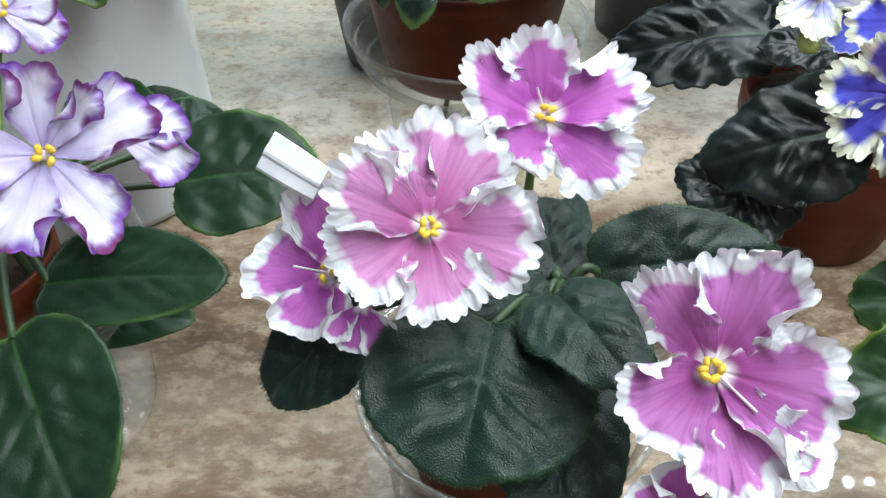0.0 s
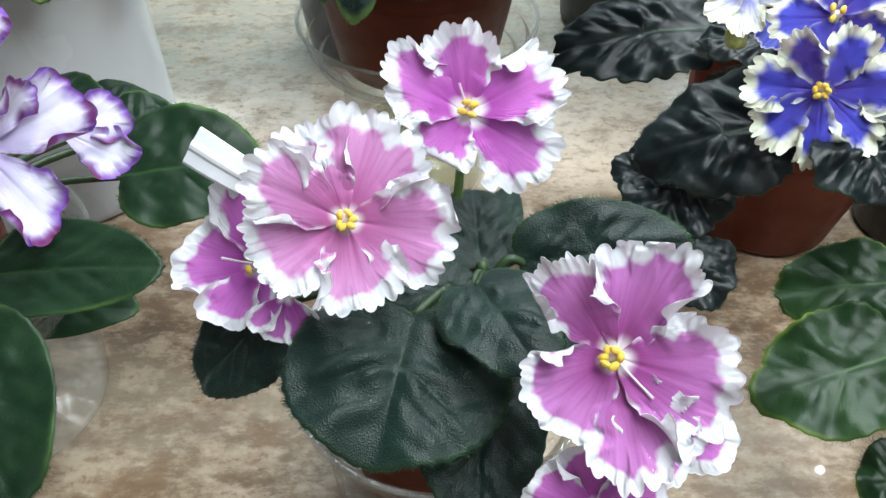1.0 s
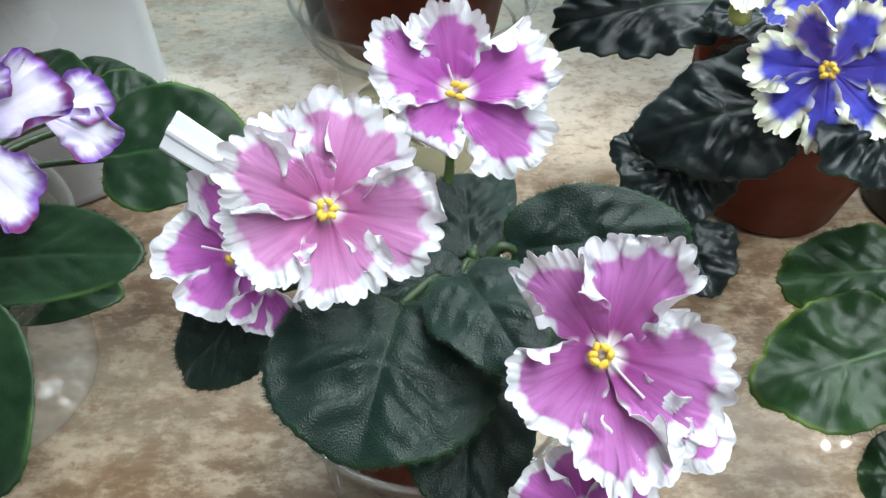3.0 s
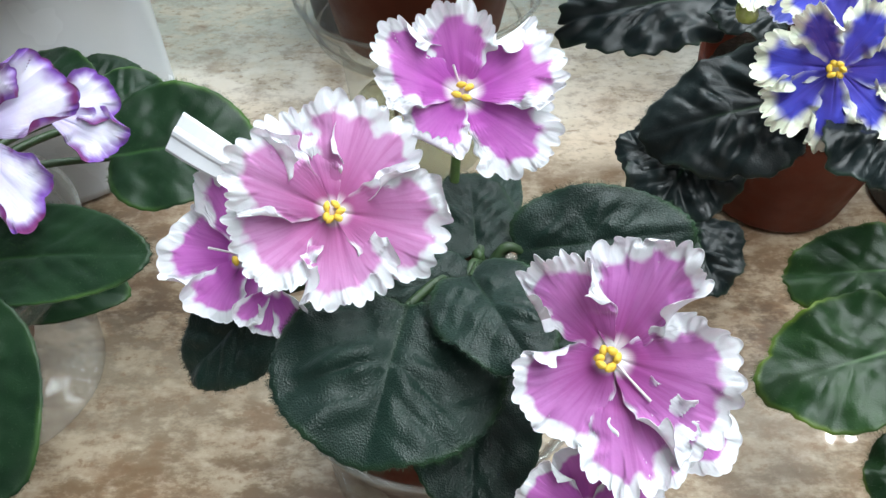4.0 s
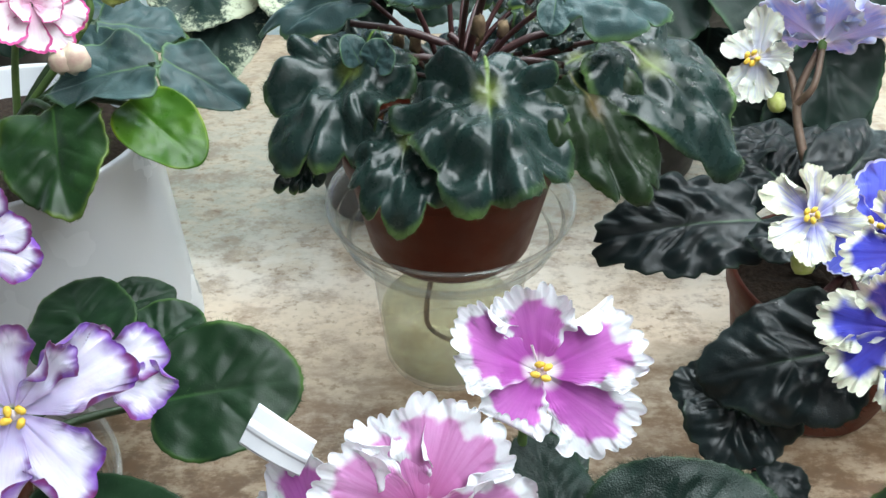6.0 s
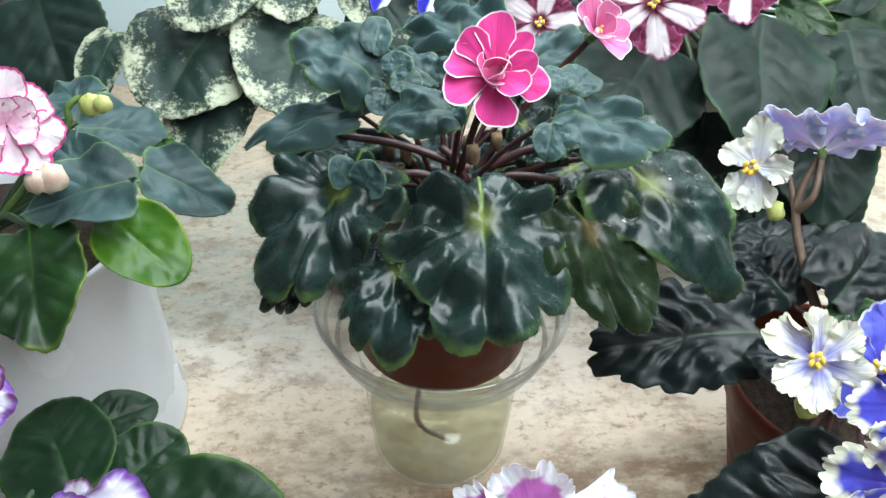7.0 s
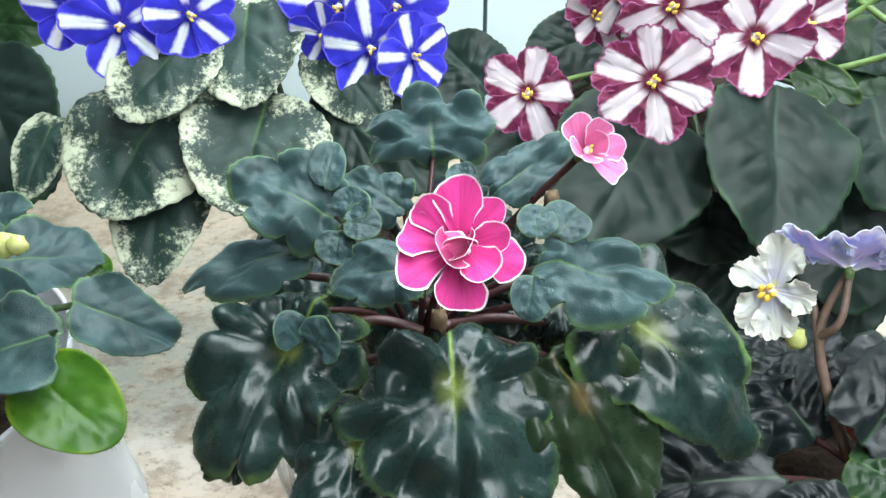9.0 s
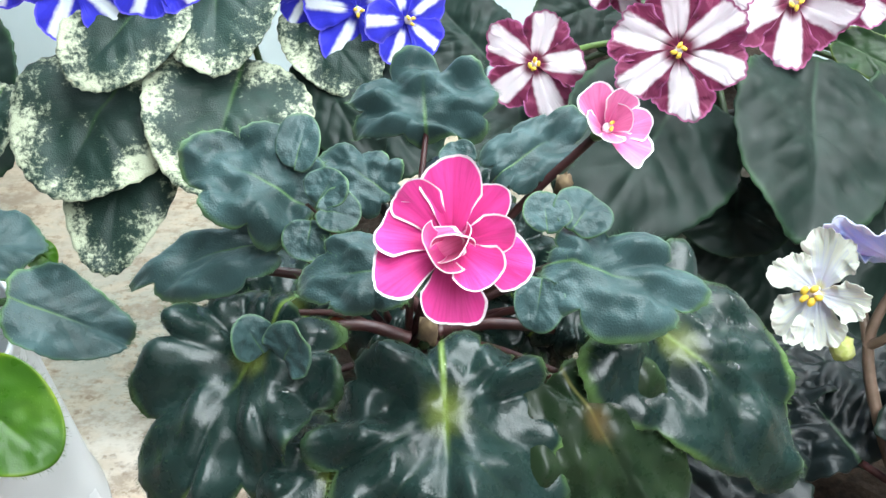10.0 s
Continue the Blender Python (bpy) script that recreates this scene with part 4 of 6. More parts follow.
flower(pink_violet, PETAL_MAGENTA, (-0.0312, 0.1735, 0.1172), (-0.33, -0.61, 0.72), [(192, 0.0274, 66, 0.1, 4), (122, 0.0274, 60, 0.12, 8), (262, 0.0216, 60, 0.1, 8), (300, 0.0199, 50, 0.1, 8), (50, 0.0199, 60, 0.1, 8)], stalk_from=pink_violet_crown, ruffle=0.075, anthers=3, pistil=(190, 0.012, 0.3), jag=0.025, back_mat=PETAL_PALE_BACK)
flower(pink_violet, PETAL_MAGENTA, (-0.0226, 0.1622, 0.1168), (0.07, -0.95, 0.31), [(265, 0.0145, 60, 0.2, 10), (300, 0.0153, 55, 0.2, 14), (215, 0.0129, 50, 0.2, 20)], ruffle=0.06, anthers=0, jag=0.02, back_mat=PETAL_PALE_BACK)
flower(pink_violet, PETAL_MAGENTA, (0.0601, 0.1063, 0.0951), (-0.18, -0.85, 0.50), [(100, 0.0179, 80, 0, -5), (40, 0.0179, 70, 0, -5), (160, 0.0186, 70, 0, -5), (220, 0.0172, 70, 0.1, 0), (300, 0.0172, 70, 0.1, 0)], ruffle=0.075, anthers=3, jag=0.025, back_mat=PETAL_PALE_BACK)
flower(pink_violet, PETAL_MAGENTA, (0.0785, 0.1303, 0.1065), (-0.15, -0.67, 0.73), [(330, 0.0232, 60, 0, 0), (290, 0.0195, 60, 0, 0), (10, 0.0180, 60, 0, 0)], ruffle=0.06, anthers=0, jag=0.025, back_mat=PETAL_PALE_BACK)
clear_cup((0.022, 0.180, 0.0), 0.050, 0.041, 0.064, "clear plastic cup holding the pink violet pot")
LABEL_PLACE = (-0.0440, 0.1885, 0.1451)


# ---- white and purple violet ----
purple_violet = thing("african_violet", (-0.165, 0.215, 0.0), "potted violet with white flowers rimmed in purple", "potted plant", "violets on the table")
purple_violet_crown = (-0.150, 0.215, 0.095)
pot_parts(purple_violet, (-0.178, 0.222, 0), 0.036, 0.028, 0.010, 0.080, TERRACOTTA)
leaf(purple_violet, "mid", (-0.1339, 0.1967, 0.0899), (-0.0677, 0.1903, 0.1012), 0.0358, crown=purple_violet_crown, fringe=1500)
leaf(purple_violet, "mid", (-0.1333, 0.1741, 0.0952), (-0.0993, 0.1211, 0.0708), 0.0481, crown=purple_violet_crown, fringe=1500)
leaf(purple_violet, "mid", (-0.1035, 0.2499, 0.0909), (-0.0465, 0.2589, 0.0930), 0.05, facing=(0, -0.45, 0.88), crown=purple_violet_crown, fringe=700)
leaf(purple_violet, "mid", (-0.1249, 0.2674, 0.0942), (-0.1472, 0.3079, 0.0989), 0.043, facing=(0, -0.3, 0.95), crown=purple_violet_crown)
leaf(purple_violet, "mid", (-0.1112, 0.2722, 0.0922), (-0.0908, 0.2935, 0.0964), 0.033, facing=(0, -0.3, 0.95), crown=purple_violet_crown)
leaf(purple_violet, "mid", (-0.1348, 0.3062, 0.0847), (-0.1097, 0.3221, 0.0823), 0.0240, facing=(0, -0.3, 0.95), crown=purple_violet_crown)
leaf(purple_violet, "mid", (-0.1468, 0.2117, 0.0604), (-0.0906, 0.2076, 0.0622), 0.0288, facing=(0, -0.3, 0.95), crown=purple_violet_crown)
flower(purple_violet, PETAL_VIOLET_EDGE, (-0.1221, 0.2094, 0.1330), (0.47, -0.72, 0.51), [(85, 0.0303, 50, 0.12, 12), (12, 0.0337, 66, 0.1, 6), (40, 0.0259, 40, 0.14, 16), (290, 0.0320, 62, 0.08, 4), (232, 0.0328, 62, 0.1, 6), (165, 0.0328, 66, 0.1, 8)], stalk_from=purple_violet_crown, ruffle=0.095, anthers=4, anther_size=0.0026, jag=0.030, waves=5.0, widen=1.06, round_=0.22, flaps=[[(1.2, 0.35, 0.26)], [(-1.2, 0.4, 0.20), (1.1, 0.2, 0.12)], [(1.2, 0.3, 0.25)], [(-1.1, 0.3, 0.22), (1.2, 0.25, 0.10)], [(1.15, 0.3, 0.30)], [(-1.1, 0.4, 0.22)]], back_mat=PETAL_WINE_BACK)
flower(purple_violet, PETAL_VIOLET_EDGE, (-0.1114, 0.2377, 0.1210), (0.63, -0.53, 0.56), [(55, 0.015, 60, 0.15, 14), (350, 0.0237, 70, 0.1, 4), (305, 0.0276, 62, 0.06, 0), (120, 0.0126, 60, 0.1, 10)], stalk_from=purple_violet_crown, ruffle=0.095, anthers=2, anther_size=0.0022, jag=0.022, waves=5, widen=1.0, back_mat=PETAL_WINE_BACK)
flower(purple_violet, PETAL_VIOLET_EDGE, (-0.1509, 0.2660, 0.1525), (0.47, -0.69, 0.56), [(0, 0.0183, 60, 0.15, 6), (60, 0.0212, 62, 0.15, 6), (320, 0.0221, 55, 0.06, 0), (250, 0.0154, 60, 0.1, 6), (140, 0.0173, 70, 0.1, 6)], stalk_from=purple_violet_crown, ruffle=0.06, anthers=3, jag=0.02, waves=5, back_mat=PETAL_WINE_BACK)
clear_cup((-0.165, 0.215, 0.0), 0.056, 0.045, 0.078, "clear plastic cup holding the purple-rimmed violet")


# ---- blackish-leaved violet with blue and cream flowers ----
blue_violet = thing("african_violet", (0.190, 0.332, 0.0), "potted dark-leaved violet with blue and cream flowers", "potted plant", "violets on the table")
blue_violet_crown = (0.188, 0.328, 0.082)
pot_parts(blue_violet, (0.190, 0.333, 0), 0.050, 0.034, 0.003, 0.077, TERRACOTTA, 0.066)
leaf(blue_violet, "ragged", (0.1442, 0.3261, 0.1135), (0.0723, 0.3348, 0.0969), 0.05, facing=(0, -0.45, 0.88), crown=blue_violet_crown, stalk=RED_STALK)
leaf(blue_violet, "black", (0.1597, 0.3012, 0.1185), (0.1307, 0.3123, 0.1155), 0.0275, facing=(0, -0.3, 0.95), crown=blue_violet_crown, stalk=RED_STALK)
leaf(blue_violet, "black", (0.1450, 0.2381, 0.1264), (0.0968, 0.2460, 0.1031), 0.045, facing=(-0.1, -0.55, 0.8), crown=blue_violet_crown, fringe=800, stalk=RED_STALK)
leaf(blue_violet, "black", (0.1191, 0.2508, 0.1008), (0.0981, 0.2277, 0.0801), 0.04, facing=(-0.15, -0.5, 0.8), crown=blue_violet_crown, stalk=RED_STALK)
leaf(blue_violet, "black", (0.1116, 0.2248, 0.0813), (0.1183, 0.2017, 0.0691), 0.03, facing=(-0.1, -0.5, 0.85), crown=blue_violet_crown, fringe=400, stalk=RED_STALK)
leaf(blue_violet, "black", (0.1512, 0.2221, 0.1359), (0.1650, 0.1980, 0.1216), 0.0390, crown=blue_violet_crown, fringe=400, stalk=RED_STALK)
leaf(blue_violet, "black", (0.1637, 0.3610, 0.1196), (0.1588, 0.3987, 0.1188), 0.0519, facing=(0, -0.4, 0.9), crown=blue_violet_crown, stalk=RED_STALK)
leaf(blue_violet, "black", (0.1746, 0.3386, 0.1160), (0.2136, 0.3786, 0.1212), 0.0464, facing=(0, -0.4, 0.9), crown=blue_violet_crown, stalk=RED_STALK)
leaf(blue_violet, "black", (0.1606, 0.3380, 0.1144), (0.1466, 0.3763, 0.1184), 0.0465, facing=(-0.2, -0.5, 0.85), crown=blue_violet_crown, stalk=RED_STALK)
leaf(blue_violet, "black", (0.1667, 0.3272, 0.1253), (0.2049, 0.3675, 0.1311), 0.0374, facing=(0.1, -0.5, 0.85), crown=blue_violet_crown, stalk=RED_STALK)
leaf(blue_violet, "black", (0.1150, 0.2422, 0.0920), (0.0877, 0.2538, 0.0940), 0.0270, facing=(-0.15, -0.5, 0.85), crown=blue_violet_crown, stalk=RED_STALK)
leaf(blue_violet, "fresh", (0.1649, 0.3287, 0.1188), (0.1819, 0.3113, 0.1222), 0.0319, facing=(0, -0.3, 0.95), crown=blue_violet_crown)
flower(blue_violet, PETAL_BLUE_CREAM, (0.1439, 0.2266, 0.1437), (-0.45, -0.78, 0.43), [(20, 0.0271, 62, 0.05, 2), (70, 0.0217, 60, 0.05, 6), (130, 0.0208, 55, 0.15, 16), (190, 0.0235, 62, 0.06, 4), (235, 0.0253, 60, 0.05, 2), (285, 0.0253, 55, 0.04, 2), (330, 0.0235, 55, 0.04, 2)], stalk_from=blue_violet_crown, ruffle=0.11, anthers=6, anther_size=0.0020, jag=0.06, waves=7, widen=1.05)
flower(blue_violet, PETAL_BLUE_CREAM, (0.1484, 0.2425, 0.1610), (-0.43, -0.66, 0.62), [(200, 0.0190, 70, 0.1, 2), (120, 0.0199, 65, 0.15, 6), (60, 0.0199, 65, 0.15, 6), (340, 0.0217, 70, 0.06, 2), (270, 0.0190, 80, 0.04, 0)], stalk_from=blue_violet_crown, ruffle=0.11, anthers=3, jag=0.06, waves=7)
flower(blue_violet, PETAL_CREAM_BLUE, (0.1265, 0.2643, 0.1589), (-0.51, -0.52, 0.68), [(165, 0.0181, 55, 0.1, 4), (110, 0.0163, 48, 0.15, 12), (60, 0.0163, 50, 0.15, 10), (10, 0.0167, 55, 0.1, 4), (305, 0.0163, 60, 0.05, 0), (240, 0.0154, 60, 0.05, 0)], stalk_from=blue_violet_crown, ruffle=0.075, anthers=5, anther_size=0.0019, jag=0.04, waves=7, widen=1.2)
flower(blue_violet, PETAL_SOLID_BLUE, (0.1478, 0.2632, 0.1557), (-0.57, -0.56, 0.60), [(100, 0.0219, 70, 0.1, 4), (170, 0.0146, 60, 0.1, 4), (40, 0.0201, 70, 0.1, 4), (250, 0.0201, 60, 0.1, 0), (320, 0.0182, 60, 0.1, 0)], stalk_from=blue_violet_crown, ruffle=0.06, anthers=3, jag=0.03)
flower(blue_violet, PETAL_CREAM, (0.1395, 0.3676, 0.1672), (-0.72, -0.62, 0.31), [(95, 0.0198, 60, 0.1, 2), (160, 0.0151, 60, 0.1, 6), (20, 0.0163, 50, 0.1, 6), (255, 0.0186, 60, 0.05, 0), (300, 0.0175, 60, 0.05, 0)], ruffle=0.065, anthers=5, anther_size=0.0024, jag=0.04, waves=7, widen=1.25, stalk_mat=BROWN_STALK, stalk_from=(0.1590, 0.3611, 0.1487))
flower(blue_violet, PETAL_PALE_BLUE, (0.1670, 0.3712, 0.1737), (0.12, 0.74, 0.66), [(150, 0.0291, 72, 0.1, 6), (30, 0.0291, 72, 0.1, 6), (90, 0.0245, 70, 0.1, 4), (215, 0.0256, 70, 0.1, 8), (325, 0.0256, 70, 0.1, 8)], ruffle=0.09, anthers=0, jag=0.045, waves=8, flaps=[], stalk_mat=BROWN_STALK, stalk_from=(0.1590, 0.3611, 0.1487))
part("flower_stalk", tube([local(blue_violet, q) for q in (blue_violet_crown, (0.1675, 0.3404, 0.1177), (0.1590, 0.3611, 0.1487), (0.1675, 0.3709, 0.1717))], [0.0026, 0.0022, 0.0018, 0.0014], BROWN_STALK), blue_violet)
bud = part("flower_bud", pebble((0.004, 0.0035, 0.0045), BUD_GREEN, "flower_bud", 5, 0.3), blue_violet)
bud.location = local(blue_violet, (0.1236, 0.2569, 0.1459))
bud = part("flower_bud", pebble((0.004, 0.0035, 0.0045), BUD_GREEN, "flower_bud", 5, 0.3), blue_violet)
bud.location = local(blue_violet, (0.1487, 0.3583, 0.1509))


# ---- fresh green plant at the table edge ----
green_violet = thing("african_violet", (0.235, 0.185, 0.0), "potted violet with broad fresh green leaves", "potted plant", "violets on the table")
green_violet_crown = (0.225, 0.180, 0.075)
pot_parts(green_violet, (0.235, 0.185, 0), 0.042, 0.030, 0.002, 0.072, TERRACOTTA)
leaf(green_violet, "fresh", (0.1786, 0.1897, 0.0936), (0.1373, 0.2014, 0.0778), 0.0307, facing=(-0.1, -0.4, 0.9), crown=green_violet_crown, fringe=500)
leaf(green_violet, "fresh", (0.1709, 0.1684, 0.0848), (0.1247, 0.1616, 0.0680), 0.043, facing=(-0.1, -0.3, 0.9), crown=green_violet_crown, fringe=900)
leaf(green_violet, "fresh", (0.1697, 0.1348, 0.0633), (0.1525, 0.1375, 0.0558), 0.0285, facing=(-0.1, -0.3, 0.9), crown=green_violet_crown, fringe=500)

black_pot = thing("flower_pot", (0.276, 0.328, 0.0), "empty black plastic nursery pot of soil", "pot")
pot_parts(black_pot, (0.276, 0.328, 0), 0.041, 0.036, 0.002, 0.062, BLACK_POT)



# ---- scalloped-leaf violet with double rose flowers ----
rose_violet = thing("african_violet", (0.011, 0.368, 0.0), "potted glossy-leaved violet with double rose-pink flowers", "potted plant", "violets on the table")
rose_violet_crown = (0.012, 0.366, 0.146)
pot_parts(rose_violet, (0.011, 0.368, 0), 0.049, 0.038, 0.077, 0.130, TERRACOTTA, 0.121)
leaf(rose_violet, "girl", (0.0215, 0.3376, 0.1863), (0.0232, 0.2743, 0.1525), 0.064, facing=(0, -0.55, 0.83), crown=rose_violet_crown, fringe=1200, stalk=RED_STALK, stalk_r=0.7)
leaf(rose_violet, "girl", (-0.0041, 0.3247, 0.1685), (-0.0161, 0.2814, 0.1442), 0.038, facing=(-0.1, -0.6, 0.8), crown=rose_violet_crown, fringe=600, stalk=RED_STALK, stalk_r=0.7)
leaf(rose_violet, "girl", (-0.0168, 0.3506, 0.1869), (-0.0543, 0.3111, 0.1514), 0.056, facing=(-0.25, -0.5, 0.83), crown=rose_violet_crown, fringe=900, stalk=RED_STALK, stalk_r=0.7)
leaf(rose_violet, "girl", (-0.0392, 0.3335, 0.1514), (-0.0590, 0.3210, 0.1341), 0.0217, facing=(-0.2, -0.5, 0.8), crown=rose_violet_crown, stalk=RED_STALK, stalk_r=0.7)
leaf(rose_violet, "brown", (0.0511, 0.3292, 0.1826), (0.0805, 0.2949, 0.1421), 0.042, facing=(0.1, -0.5, 0.85), crown=rose_violet_crown, fringe=500, stalk=RED_STALK, stalk_r=0.7)
leaf(rose_violet, "girlsoft", (0.0682, 0.3473, 0.1904), (0.1231, 0.3165, 0.1479), 0.054, facing=(0.25, -0.45, 0.85), crown=rose_violet_crown, fringe=800, stalk=RED_STALK, stalk_r=0.7)
leaf(rose_violet, "lobe", (-0.0249, 0.3362, 0.1804), (-0.0305, 0.3391, 0.1919), 0.0119, crown=rose_violet_crown, stalk=RED_STALK, stalk_r=0.7)
leaf(rose_violet, "lobe", (-0.0207, 0.3331, 0.1800), (-0.0143, 0.3348, 0.1908), 0.0161, crown=rose_violet_crown, stalk=RED_STALK, stalk_r=0.7)
leaf(rose_violet, "blue", (0.0471, 0.3395, 0.2085), (0.0873, 0.3315, 0.2011), 0.0281, facing=(0.05, -0.35, 0.93), crown=rose_violet_crown, fringe=600, stalk=RED_STALK, stalk_r=0.7)
leaf(rose_violet, "blue", (0.0168, 0.3293, 0.2151), (-0.0143, 0.3334, 0.2107), 0.0218, facing=(0, -0.4, 0.9), crown=rose_violet_crown, fringe=500, stalk=RED_STALK, stalk_r=0.7)
leaf(rose_violet, "blue", (-0.0104, 0.3612, 0.2094), (-0.0457, 0.3756, 0.2214), 0.0312, facing=(0, -0.5, 0.85), crown=rose_violet_crown, fringe=600, stalk=RED_STALK, stalk_r=0.7)
leaf(rose_violet, "blue", (-0.0196, 0.3643, 0.1973), (-0.0656, 0.3602, 0.1858), 0.0220, facing=(0, -0.4, 0.9), crown=rose_violet_crown, fringe=300, stalk=RED_STALK, stalk_r=0.7)
leaf(rose_violet, "blue", (0.0200, 0.4110, 0.1982), (0.0190, 0.4391, 0.2123), 0.0503, facing=(0, -0.6, 0.8), crown=rose_violet_crown, fringe=500, stalk=RED_STALK, stalk_r=0.7)
leaf(rose_violet, "blue", (0.0384, 0.3828, 0.2015), (0.0684, 0.4035, 0.2100), 0.0227, facing=(0, -0.5, 0.85), crown=rose_violet_crown, fringe=400, stalk=RED_STALK, stalk_r=0.7)
leaf(rose_violet, "blue", (0.0102, 0.3767, 0.2008), (-0.0094, 0.3896, 0.2071), 0.0205, facing=(0, -0.5, 0.85), crown=rose_violet_crown, stalk=RED_STALK, stalk_r=0.7)
leaf(rose_violet, "lobe", (-0.0099, 0.3590, 0.2130), (-0.0037, 0.3645, 0.2197), 0.0120, crown=rose_violet_crown, stalk=RED_STALK, stalk_r=0.7)
leaf(rose_violet, "lobe", (-0.0097, 0.3564, 0.2131), (0.0019, 0.3545, 0.2115), 0.0117, crown=rose_violet_crown, stalk=RED_STALK, stalk_r=0.7)
leaf(rose_violet, "lobe", (-0.0161, 0.3683, 0.2174), (-0.0124, 0.3814, 0.2266), 0.0116, crown=rose_violet_crown, stalk=RED_STALK, stalk_r=0.7)
leaf(rose_violet, "lobe", (0.0299, 0.3812, 0.2069), (0.0271, 0.3908, 0.2103), 0.0099, facing=(0, -0.5, 0.8), crown=rose_violet_crown, stalk=RED_STALK, stalk_r=0.7)
leaf(rose_violet, "lobe", (0.0487, 0.3441, 0.2138), (0.0482, 0.3539, 0.2191), 0.0122, crown=rose_violet_crown, stalk=RED_STALK, stalk_r=0.7)
leaf(rose_violet, "lobe", (0.0543, 0.3438, 0.2138), (0.0622, 0.3543, 0.2171), 0.0143, crown=rose_violet_crown, stalk=RED_STALK, stalk_r=0.7)
leaf(rose_violet, "lobe", (0.0467, 0.3353, 0.2067), (0.0442, 0.3263, 0.1962), 0.0118, crown=rose_violet_crown, stalk=RED_STALK, stalk_r=0.7)
leaf(rose_violet, "lobe", (-0.0114, 0.3562, 0.2097), (-0.0129, 0.3475, 0.2026), 0.0125, crown=rose_violet_crown, stalk=RED_STALK, stalk_r=0.7)
leaf(rose_violet, "girl", (0.0584, 0.3505, 0.1802), (0.0519, 0.3618, 0.1861), 0.0143, crown=rose_violet_crown, stalk=RED_STALK, stalk_r=0.7)
leaf(rose_violet, "girl", (0.0350, 0.3770, 0.1870), (0.0595, 0.3772, 0.1700), 0.0326, facing=(0, -0.4, 0.9), crown=rose_violet_crown, stalk=RED_STALK, stalk_r=0.7)
leaf(rose_violet, "girl", (0.0242, 0.4018, 0.1846), (0.0479, 0.4173, 0.1807), 0.0307, facing=(0, -0.4, 0.9), crown=rose_violet_crown, stalk=RED_STALK, stalk_r=0.7)
leaf(rose_violet, "girl", (0.0413, 0.3657, 0.1743), (0.0649, 0.3573, 0.1473), 0.0295, facing=(0, -0.4, 0.9), crown=rose_violet_crown, stalk=RED_STALK, stalk_r=0.7)
leaf(rose_violet, "girl", (0.0219, 0.3597, 0.1601), (0.0011, 0.4058, 0.1625), 0.0480, facing=(0, -0.3, 0.95), crown=rose_violet_crown, stalk=RED_STALK, stalk_r=0.7)
leaf(rose_violet, "girl", (0.0253, 0.3596, 0.1602), (0.0563, 0.4034, 0.1634), 0.0474, facing=(0, -0.3, 0.95), crown=rose_violet_crown, stalk=RED_STALK, stalk_r=0.7)
leaf(rose_violet, "girl", (-0.0087, 0.3564, 0.1668), (-0.0526, 0.3939, 0.1630), 0.0437, facing=(-0.1, -0.3, 0.95), crown=rose_violet_crown, stalk=RED_STALK, stalk_r=0.7)
leaf(rose_violet, "girl", (0.0491, 0.3540, 0.1677), (0.0907, 0.3892, 0.1670), 0.0369, facing=(0.1, -0.3, 0.95), crown=rose_violet_crown, stalk=RED_STALK, stalk_r=0.7)
part("stem", tube([(0.0, 0.0, 0.118), (0.001, -0.001, 0.130), (0.001, -0.002, 0.150)], [0.0065, 0.0055, 0.0045], RED_STALK), rose_violet, "short brown stem")
flower(rose_violet, PETAL_ROSE, (0.0233, 0.3158, 0.2350), (-0.04, -0.76, 0.65), [(270, 0.0173, 56, 0.1, 0), (206, 0.0183, 48, 0.12, 2), (343, 0.0175, 48, 0.1, 2), (165, 0.0162, 48, 0.12, 6), (130, 0.016, 46, 0.1, 8), (90, 0.017, 54, 0.1, 8), (50, 0.015, 46, 0.12, 10), (15, 0.0133, 46, 0.14, 14), (316, 0.0129, 62, 0.2, 24), (210, 0.0102, 84, 0.55, 34), (330, 0.009, 80, 0.6, 44), (85, 0.0083, 84, 0.55, 52)], stalk_from=rose_violet_crown, ruffle=0.026, anthers=0, jag=0.008, round_=0.26, waves=4, widen=1.15, stalk_mat=RED_STALK, inner_mat=PETAL_ROSE_PALE, inner=0, hoods=((205, 0.0052, 0.0046, 0.0046),))
flower(rose_violet, PETAL_ROSE_PALE, (0.0685, 0.3800, 0.2196), (0.32, -0.58, 0.75), [(110, 0.0149, 58, 0.2, 25), (160, 0.0110, 60, 0.2, 25), (60, 0.0125, 60, 0.3, 35), (350, 0.0133, 60, 0.2, 15), (300, 0.0149, 60, 0.12, 8), (230, 0.0094, 60, 0.3, 30), (20, 0.0094, 80, 0.4, 40)], stalk_from=rose_violet_crown, ruffle=0.02, anthers=2, anther_size=0.0012, jag=0.008, round_=0.24, waves=4, widen=1.0, stalk_mat=RED_STALK)
bud = part("withered_calyx", pebble((0.0028, 0.0024, 0.0042), DRY, "withered_calyx", 9, 0.7), rose_violet)
bud.location = local(rose_violet, (0.0185, 0.3237, 0.2010))
bud = part("withered_calyx", pebble((0.0028, 0.0024, 0.0042), DRY, "withered_calyx", 9, 0.7), rose_violet)
bud.location = local(rose_violet, (-0.0109, 0.3697, 0.1756))
bud = part("withered_calyx", pebble((0.0028, 0.0024, 0.0042), DRY, "withered_calyx", 9, 0.7), rose_violet)
bud.location = local(rose_violet, (0.0580, 0.3728, 0.2062))
